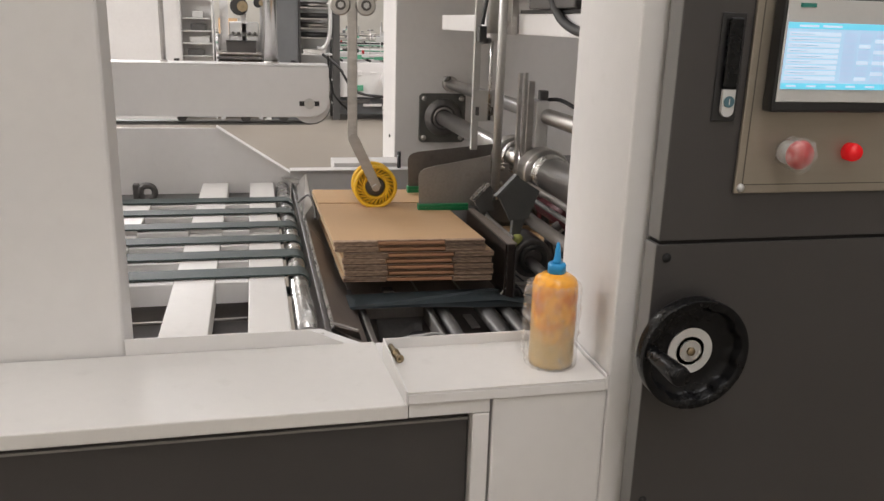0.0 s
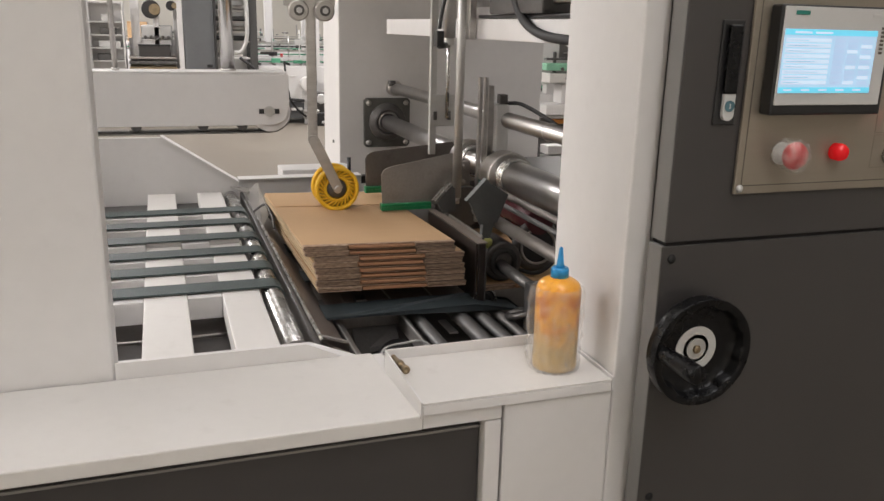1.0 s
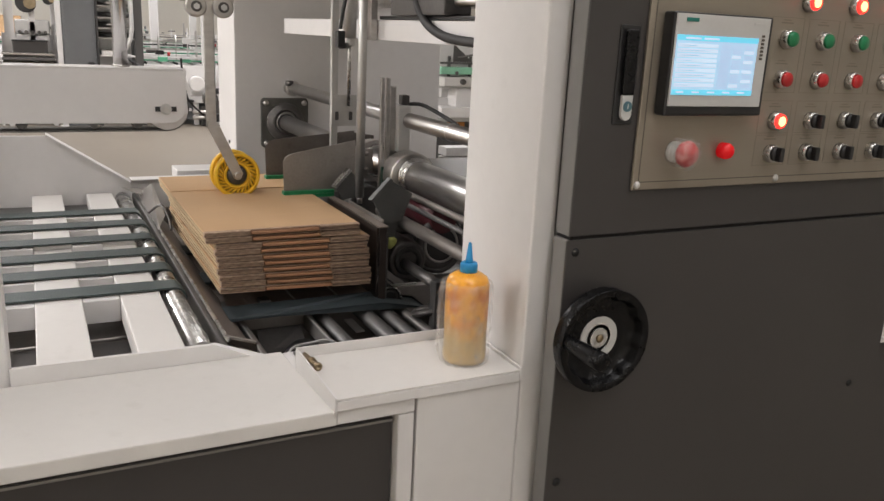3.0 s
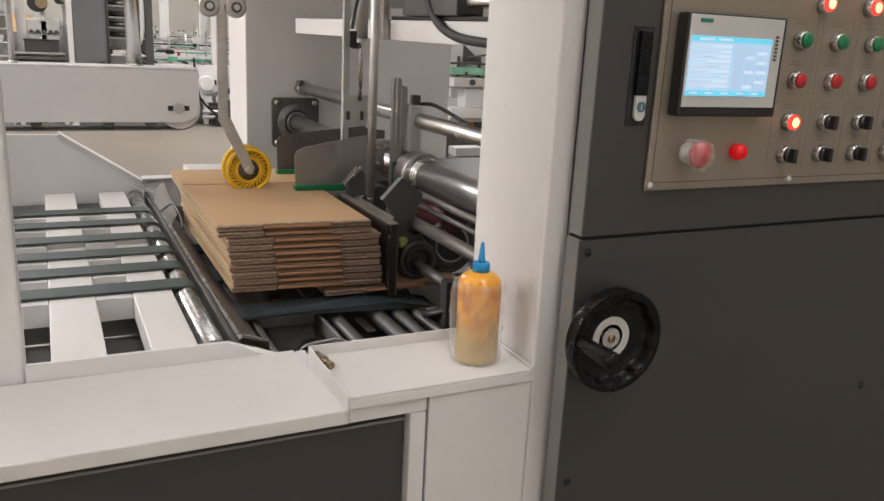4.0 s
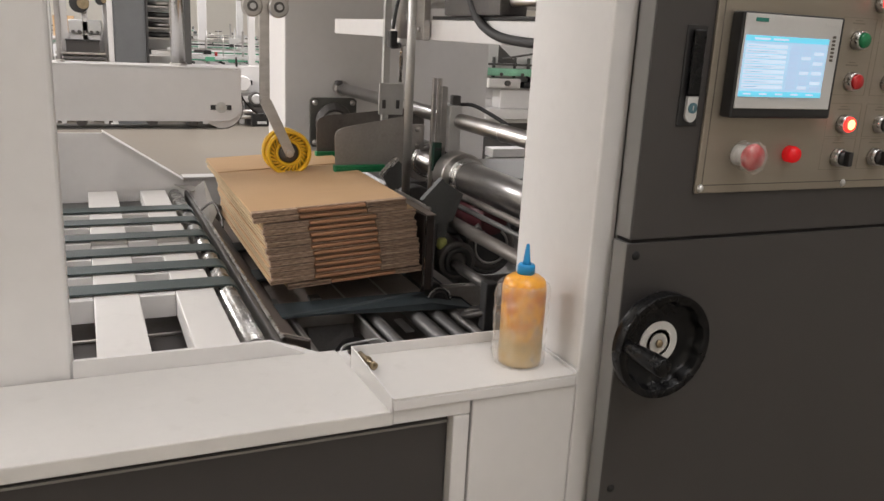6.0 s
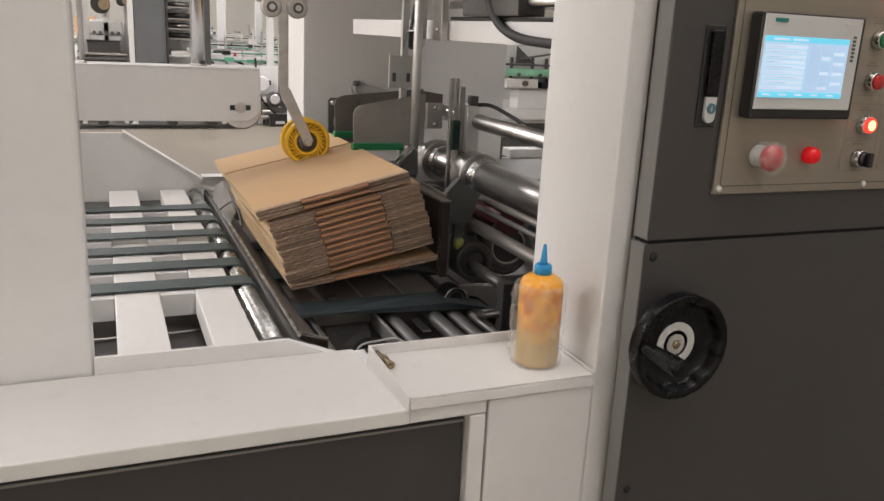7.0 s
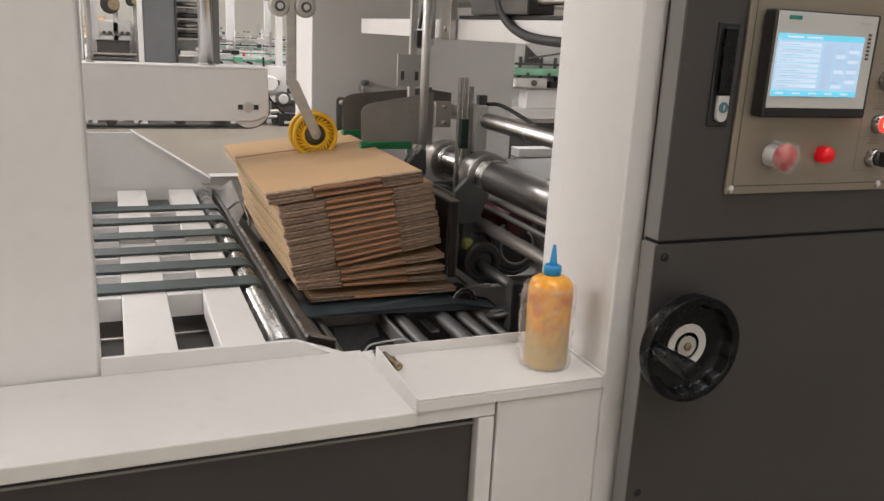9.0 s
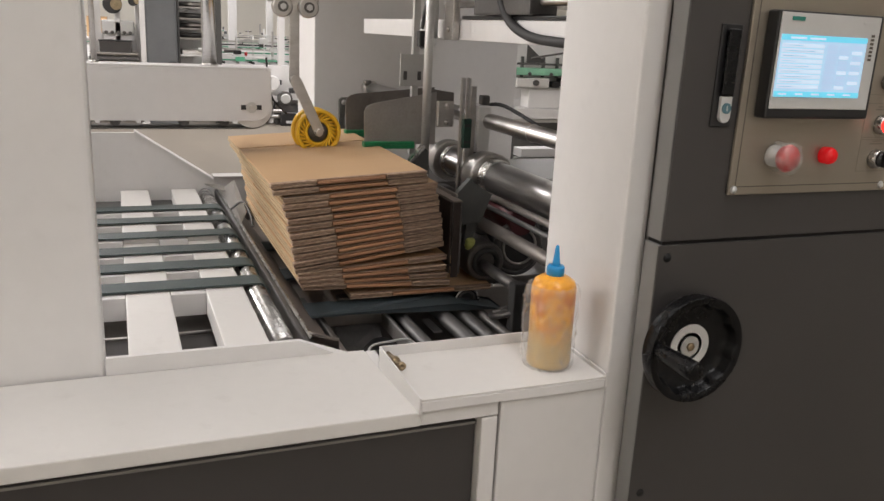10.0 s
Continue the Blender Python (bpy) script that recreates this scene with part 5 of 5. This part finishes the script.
part("base", box(-0.40, 0.0, 13.0, 13.28, 1.0005, 1.239, 0.01), WHITE, dv)
for k in range(5):
    part("knob", rod((-0.36 + k * 0.08, 12.93, 1.27), (-0.36 + k * 0.08, 12.999, 1.27), 0.025, 12), IRON, dv)
cr = thing("dark_crate", (-0.25, 12.85, 1.0), "dark grey plastic crate on the bench", "crate")
part("shell", box(-0.46, -0.03, 12.72, 12.98, 1.0005, 1.16, 0.01), DARK, cr)
part("rim", box(-0.47, -0.02, 12.71, 12.99, 1.15, 1.17, 0.006), BLACK, cr)
pt = thing("packing_table", (-0.44, 16.7, 0.0), "white packing table further down the hall", "table")
part("tabletop", box(-0.80, 0.0, 16.4, 17.1, 1.09, 1.12, 0.006), WHITE, pt)
for px in (-0.78, -0.06):
    for py in (16.42, 17.04):
        part("leg", box(px, px + 0.04, py, py + 0.04, 0.0, 1.0895, 0.004), WHITE, pt)
cb = thing("cardboard_box", (-0.44, 16.7, 1.12), "brown cardboard box on the packing table", "box")
part("body", box(-0.62, -0.27, 16.5, 16.9, 1.1205, 1.475, 0.004), KRAFT, cb)
part("lid_flap", box(-0.62, -0.27, 16.495, 16.70, 1.4755, 1.480, 0.001), KRAFT, cb)
hp = thing("white_post", (1.52, 14.5, 0), "white steel hall post", "post", "hall posts")
part("shaft", box(1.55, 1.68, 14.5, 14.63, 0.012, 6.0, 0.006), WHITE, hp)
part("foot", box(1.50, 1.73, 14.45, 14.68, 0, 0.0118, 0.002), WHITE, hp)
sb = thing("switch_box", (2.0, 23.99, 2.0), "small grey switch box on the far wall", "switch box")
part("case", box(1.86, 2.04, 23.93, 23.999, 2.0, 2.25, 0.01), SILVER, sb)
part("lid", box(1.88, 2.02, 23.92, 23.9295, 2.02, 2.23, 0.004), GREYPAINT, sb)
mo = thing("drive_motor", (2.13, 12.7, 0.0), "grey geared motor low on the distant machine", "motor")
part("flange", rod((2.13, 12.60, 0.40), (2.13, 12.66, 0.40), 0.115, 28, bevel=0.02), IRON, mo)
part("end_cap", rod((2.13, 12.56, 0.40), (2.13, 12.5995, 0.40), 0.075, 28, bevel=0.015), SILVER, mo)
part("barrel", rod((2.13, 12.6605, 0.40), (2.13, 12.795, 0.40), 0.10, 24), GREYPAINT, mo)
part("bracket", box(1.99, 2.27, 12.66, 12.70, 0.0, 0.29, 0.01), IRON, mo)
part("terminal_box", box(2.20, 2.34, 12.60, 12.70, 0.48, 0.56, 0.01), BLACKMAT, mo)
for kx, kz, kh in ((1.98, 0.56, 0.10), (2.06, 0.60, 0.07), (2.30, 0.60, 0.12)):
    part("lever", box(kx, kx + 0.035, 12.70, 12.79, kz, kz + kh, 0.006), BLACK, mo)
part("cover", rod((1.95, 12.66, 0.62), (1.95, 12.795, 0.62), 0.115, 28, bevel=0.02), WHITE, mo, "round white cover")
for rz in (0.13, 0.21):
    part("roller", rod((1.86, 12.60, rz), (2.10, 12.60, rz), 0.032, 20, bevel=0.004), STEEL, mo)
pb = thing("pedal_box", (2.28, 12.5, 0.0), "black control box on the floor by the machine", "box")
part("case", box(2.12, 2.43, 12.46, 12.58, 0.0, 0.20, 0.02, 3), BLACK, pb)
part("plate", box(2.20, 2.34, 12.452, 12.4595, 0.04, 0.08, 0.003), SILVER, pb)

fh = thing("feeder_head", (3.9, 7.4, 0.0), "white feeder head with a green belt on a distant machine", "machine", "distant machines")
part("cabinet", box(3.45, 5.2, 7.44, 7.58, 0.0, 0.66, 0.01), GREYBAR, fh)
part("ledge", box(3.45, 5.2, 7.30, 7.58, 0.70, 0.80, 0.008), WHITE, fh, "white projecting ledge")
part("ledge_rail", box(3.45, 5.2, 7.32, 7.58, 0.662, 0.698, 0.004), ALU, fh)
part("panel", box(3.66, 5.2, 7.40, 7.58, 0.802, 0.99, 0.006), WHITE, fh)
part("shelf", box(3.45, 5.2, 7.38, 7.58, 0.993, 1.005, 0.003), ALU, fh)
part("control_box", box(3.50, 3.86, 7.36, 7.56, 1.007, 1.10, 0.01), WHITE_TOP, fh)
part("knob", rod((3.70, 7.32, 1.055), (3.70, 7.3595, 1.055), 0.028, 20, bevel=0.004), IRON, fh)
for cx, cz, cw, ch in ((3.90, 1.008, 0.08, 0.06), (4.0, 1.02, 0.05, 0.085), (4.08, 1.01, 0.14, 0.05), (4.26, 1.01, 0.06, 0.09)):
    part("clamp", box(cx, cx + cw, 7.36, 7.48, cz, cz + ch, 0.006), BLACK if cw < 0.1 else IRON, fh)
part("belt", box(3.45, 5.2, 7.34, 7.50, 1.125, 1.195, 0.012), mat("pale_green_belt", (0.25, 0.52, 0.36), 0.45, vary=0.25, scale=10), fh, "pale green belt")
for cx in (3.62, 3.86, 4.02, 4.3):
    part("belt_clip", rod((cx, 7.33, 1.14), (cx, 7.3395, 1.14), 0.018, 14), IRON, fh)
    part("belt_post", box(cx - 0.012, cx + 0.012, 7.50, 7.53, 1.10, 1.30, 0.003), GREYBAR, fh)
part("top_rail", box(3.45, 5.2, 7.36, 7.40, 1.225, 1.245, 0.003), GREYBAR, fh)
part("gusset", slab([(3.62, 7.42, 1.246), (3.84, 7.42, 1.246), (3.62, 7.42, 1.42)], (0, 0.01, 0), 0.001), GREYBAR, fh)
part("stay_rod", rod((3.66, 7.40, 1.29), (4.3, 7.40, 1.40), 0.010, 12), IRON, fh)
part("back_panel", box(3.45, 5.2, 7.56, 7.58, 1.007, 1.60, 0.004), WHITE, fh)
# orange box fixed to the cabinet front to fit the camera's view
part("orange_guard", box(3.58, 3.78, 7.41, 7.438, 0.60, 0.645, 0.006), mat("orange_enamel", (0.62, 0.25, 0.05), 0.45), fh, "small orange box, hung here to fit the view")

# the aisle group is shifted right to fit the camera's view
for ob in [o for o in scene.objects if o.parent is None and 12.5 < o.location.y < 14.6 and o.type == "EMPTY" and o.name.split(".")[0] != "folding_machine"]:
    ob.location.x += 0.085

# ---- cartons ----
CW, CD, TH = 0.402, 0.80, 0.0165
Y0 = 2.0
LEFTX, FEEDX = 0.216, 1.75


def carton_meshes():
    """Panels of one flat folded carton, its front left lower corner at the origin."""
    out = []
    ys = 0.540

    def add(nm, bm, m, label=""):
        me = bpy.data.meshes.new(nm)
        bm.to_mesh(me)
        bm.free()
        me.materials.append(m)
        out.append((nm, me, label))

    add("bottom_panel", box(0.002, CW - 0.001, 0.014, CD, 0.0010, 0.0062, 0.0006, 1), KRAFTSIDE)
    add("top_panel", box(0, CW, 0.015, ys - 0.006, 0.0096, 0.0140, 0.0006, 1), KRAFT)
    add("rear_panel", box(0.001, CW - 0.002, ys + 0.007, CD, 0.0100, 0.0146, 0.0006, 1), KRAFT)
    add("seam_edge", box(0.0015, CW - 0.003, ys - 0.006, ys + 0.006, 0.0064, 0.0085, 0.0004, 1), FLUTE)
    for x0, x1, m, dy in ((0.0, 0.113, FLUTE, 0.003), (0.115, 0.292, FOLD, 0.0), (0.294, CW, FLUTE, 0.002)):
        bm = bmesh.new()
        if m is FOLD:
            box(x0, x1, dy, 0.05, 0.0016, 0.0104, 0.0034, 2, bm)
        else:
            for k, zz in enumerate((0.0002, 0.0050)):
                box(x0, x1, dy + 0.0018 * k, 0.05, zz, zz + 0.0042, 0.0004, 1, bm)
        add("front_flap", bm, m, "folded brown flap edge" if m is FOLD else "raw corrugated flap edge")
    for x0, x1 in ((0.0, 0.113), (0.294, CW), (0.1135, 0.2935)):
        add("front_edge", box(x0, x1, -0.001 if x0 != 0.1135 else 0.006, 0.0152, 0.0096 if x0 != 0.1135 else 0.0120, 0.0139, 0.0005, 1), FLUTE)
    add("side_edge", box(-0.0012, 0.006, 0.02, CD - 0.004, 0.002, 0.0086, 0.0005, 1), KRAFTSIDE)
    return out


# when each later carton is under the pile; the first seven lie there from the start
ARRIVE = [-1.0] * 7 + [0.42, 1.38, 2.90, 4.32, 5.25, 6.05, 6.62, 7.58, 8.40, 9.20, 10.27]

MESHES = carton_meshes()
NAMES = "flat folded brown corrugated carton in the pile"
cartons = []
for i in range(len(ARRIVE)):
    c = thing("carton", (LEFTX, Y0, 0.85), NAMES, "carton", "piled cartons")
    for nm, me, label in MESHES:
        ob = new(nm, me)
        ob.parent = c
        tagged(ob, label)
    cartons.append(c)

def between(t, rows):
    """Linear interpolation in rows of (t, value)."""
    if t <= rows[0][0]:
        return rows[0][1]
    for (a, va), (b, vb) in zip(rows, rows[1:]):
        if t <= b:
            return va + (vb - va) * (t - a) / (b - a)
    return rows[-1][1]


TOP_LEFT = [(0, 0.963), (0.3, 0.968), (0.5, 0.983), (0.7, 0.978), (1.2, 0.978), (1.5, 0.995), (1.7, 0.993), (2.1, 0.997), (2.5, 1.011), (3.1, 1.013), (3.4, 1.027), (4.1, 1.027), (4.4, 1.035), (5.1, 1.038), (5.35, 1.054), (5.7, 1.053), (6.1, 1.059), (6.8, 1.059), (7.4, 1.061), (7.6, 1.082), (8.3, 1.088), (8.5, 1.089), (8.9, 1.100), (9.2, 1.114), (9.5, 1.121), (10, 1.131)]
TOP_RIGHT = [(0, 0.958), (0.3, 0.963), (0.5, 0.984), (0.7, 0.969), (1.2, 0.966), (1.5, 0.987), (1.7, 0.985), (2.1, 0.993), (2.5, 1.012), (3.1, 1.015), (3.4, 1.031), (4.1, 1.020), (4.4, 1.034), (5.1, 1.030), (5.35, 1.044), (5.7, 1.047), (6.1, 1.092), (6.6, 1.143), (6.8, 1.152), (10, 1.154)]
TOP_X = [(0, 0.196), (1, 0.186), (1.5, 0.182), (3.5, 0.186), (5.7, 0.183), (6.2, 0.160), (6.8, 0.134), (7.5, 0.134), (8.5, 0.133), (9, 0.141), (10, 0.144)]
GAP_RIGHT = [(5.7, 0.838), (6.1, 0.890), (6.6, 0.942), (6.8, 0.952), (9.2, 0.953), (10.0, 0.945)]
# under the tilted block the last ones fan out: heights of their free ends, lowest first, and what they take at the pivot
WEDGE_LOW = {1: [0.905], 2: [0.858, 0.903], 3: [0.850, 0.878, 0.912], 4: [0.836, 0.857, 0.881, 0.908], 5: [0.834, 0.850, 0.870, 0.890, 0.910]}
WEDGE_PIVOT = [0.0, 0.015, 0.025, 0.034, 0.042, 0.05]
LOW_L, LOW_R = 0.849, 0.838
PAD = [(0, 0.937), (0.3, 0.939), (0.5, 0.957), (0.7, 0.953), (1.2, 0.961), (1.5, 0.980), (1.7, 0.975), (2.1, 0.977), (2.5, 0.985), (3.1, 1.000), (3.4, 1.014), (4.1, 1.014), (4.4, 1.028), (5.1, 1.030), (5.35, 1.041), (5.7, 1.043), (6.1, 1.085), (6.6, 1.135), (6.8, 1.142), (10, 1.146)]
WHEEL = [(0, 0.937), (0.3, 0.939), (0.5, 0.953), (1.2, 0.955), (1.5, 0.974), (2.1, 0.973), (2.5, 0.985), (3.1, 0.998), (3.4, 1.007), (4.1, 1.010), (4.4, 1.026), (5.1, 1.030), (5.35, 1.041), (5.7, 1.043), (6.1, 1.065), (6.8, 1.092), (7.4, 1.095), (7.6, 1.103), (8.3, 1.106), (8.9, 1.111), (9.2, 1.117), (10, 1.122)]
DIP = [(0, 0.028), (1.5, 0.022), (2.2, 0.012), (3.5, -0.003), (4.3, -0.006), (5.0, -0.012), (5.7, -0.010), (6.8, 0.0), (7.5, 0.010), (8.2, 0.008), (8.8, 0.0), (9.5, -0.010), (10.0, -0.008)]


# the bracket plate stays at its height until the whole arm is lifted
BRACKET_TOP = [(0, 1.298), (5.7, 1.298), (6.2, 1.36), (6.7, 1.422), (10.0, 1.426)]
BRACKET_X = [(0, -0.004), (5.7, -0.002), (6.6, -0.046), (10.0, -0.046)]


# the gate climbs with the pile and is drawn aside when the arm lifts
GATE_Z = [(0, -0.060), (0.5, -0.050), (1.2, -0.045), (2.2, -0.012), (3.4, 0.0), (5.7, 0.012), (6.6, 0.068), (10.0, 0.068)]
GATE_X = [(0, 0.010), (1.2, 0.004), (2.2, -0.006), (3.5, -0.008), (5.7, -0.016), (6.6, -0.026), (10.0, -0.026)]


def carton_pose(i, t):
    here = [k for k in range(len(ARRIVE)) if ARRIVE[k] <= t + 0.12]
    n = len(here)
    if i not in here:
        # on the in-feed: the waiting ones lie piled behind the column, the next one slides in
        left = ARRIVE[i] - t
        order = i - n
        x = LEFTX + min(1.0, max(0.0, (left - 0.12) / 0.46)) ** 2.2 * (FEEDX - LEFTX) if order == 0 else FEEDX
        return pose(x, Y0, 0.8145 + order * TH, 0, 0, 0)
    k = n - 1 - here.index(i)
    wedge = max(0, n - 13)
    piv = LOW_L + WEDGE_PIVOT[wedge]
    if k < wedge:
        zl = LOW_L + WEDGE_PIVOT[wedge] * k / wedge
    else:
        zl = piv + (between(t, TOP_LEFT) - piv) * (k - wedge) / (n - wedge)
    top_r = between(t, TOP_RIGHT)
    if wedge and k < wedge:
        zr = WEDGE_LOW[wedge][k]
    else:
        low = between(t, GAP_RIGHT)
        zr = low + (top_r - low) * (k - wedge) / (n - wedge)
    xl = 0.218 + (between(t, TOP_X) + 0.018 - 0.218) * k / n
    if i < 2:
        xl -= 0.020
    new_one = max(0.0, ARRIVE[i] - t)
    ang = math.degrees(math.asin((zr - zl) / CW))
    dip = -math.degrees(math.asin(between(t, DIP) / CD))
    jit = (((i * 37) % 11) - 5) * 0.0007
    return pose(xl + new_one * 0.8 + jit, Y0 + (((i * 53) % 7) - 3) * 0.0010, zl, dip, -ang, 0)


def motions():
    ts = [round(0.1 * k, 2) for k in range(101)]
    for i, c in enumerate(cartons):
        walk(c, [(t, carton_pose(i, t)) for t in ts])
    walk(press, [(t, pose(0.6, 2.42, between(t, PAD))) for t in ts])
    walk(bracket_plate, [(t, pose(between(t, BRACKET_X), 0, between(t, BRACKET_TOP) - 0.272 - between(t, PAD))) for t in ts])
    walk(wa, [(t, pose(0.335, 2.49, between(t, WHEEL))) for t in ts])
    walk(rodv, [(0, pose(0.742, 2.40, 1.3)), (5.7, pose(0.742, 2.40, 1.3)), (6.6, pose(0.692, 2.40, 1.3)), (10.0, pose(0.692, 2.40, 1.3))])
    walk(gate, [(t, pose(0.65 + between(t, GATE_X), 2.1, 0.8 + between(t, GATE_Z))) for t in ts])


motions()
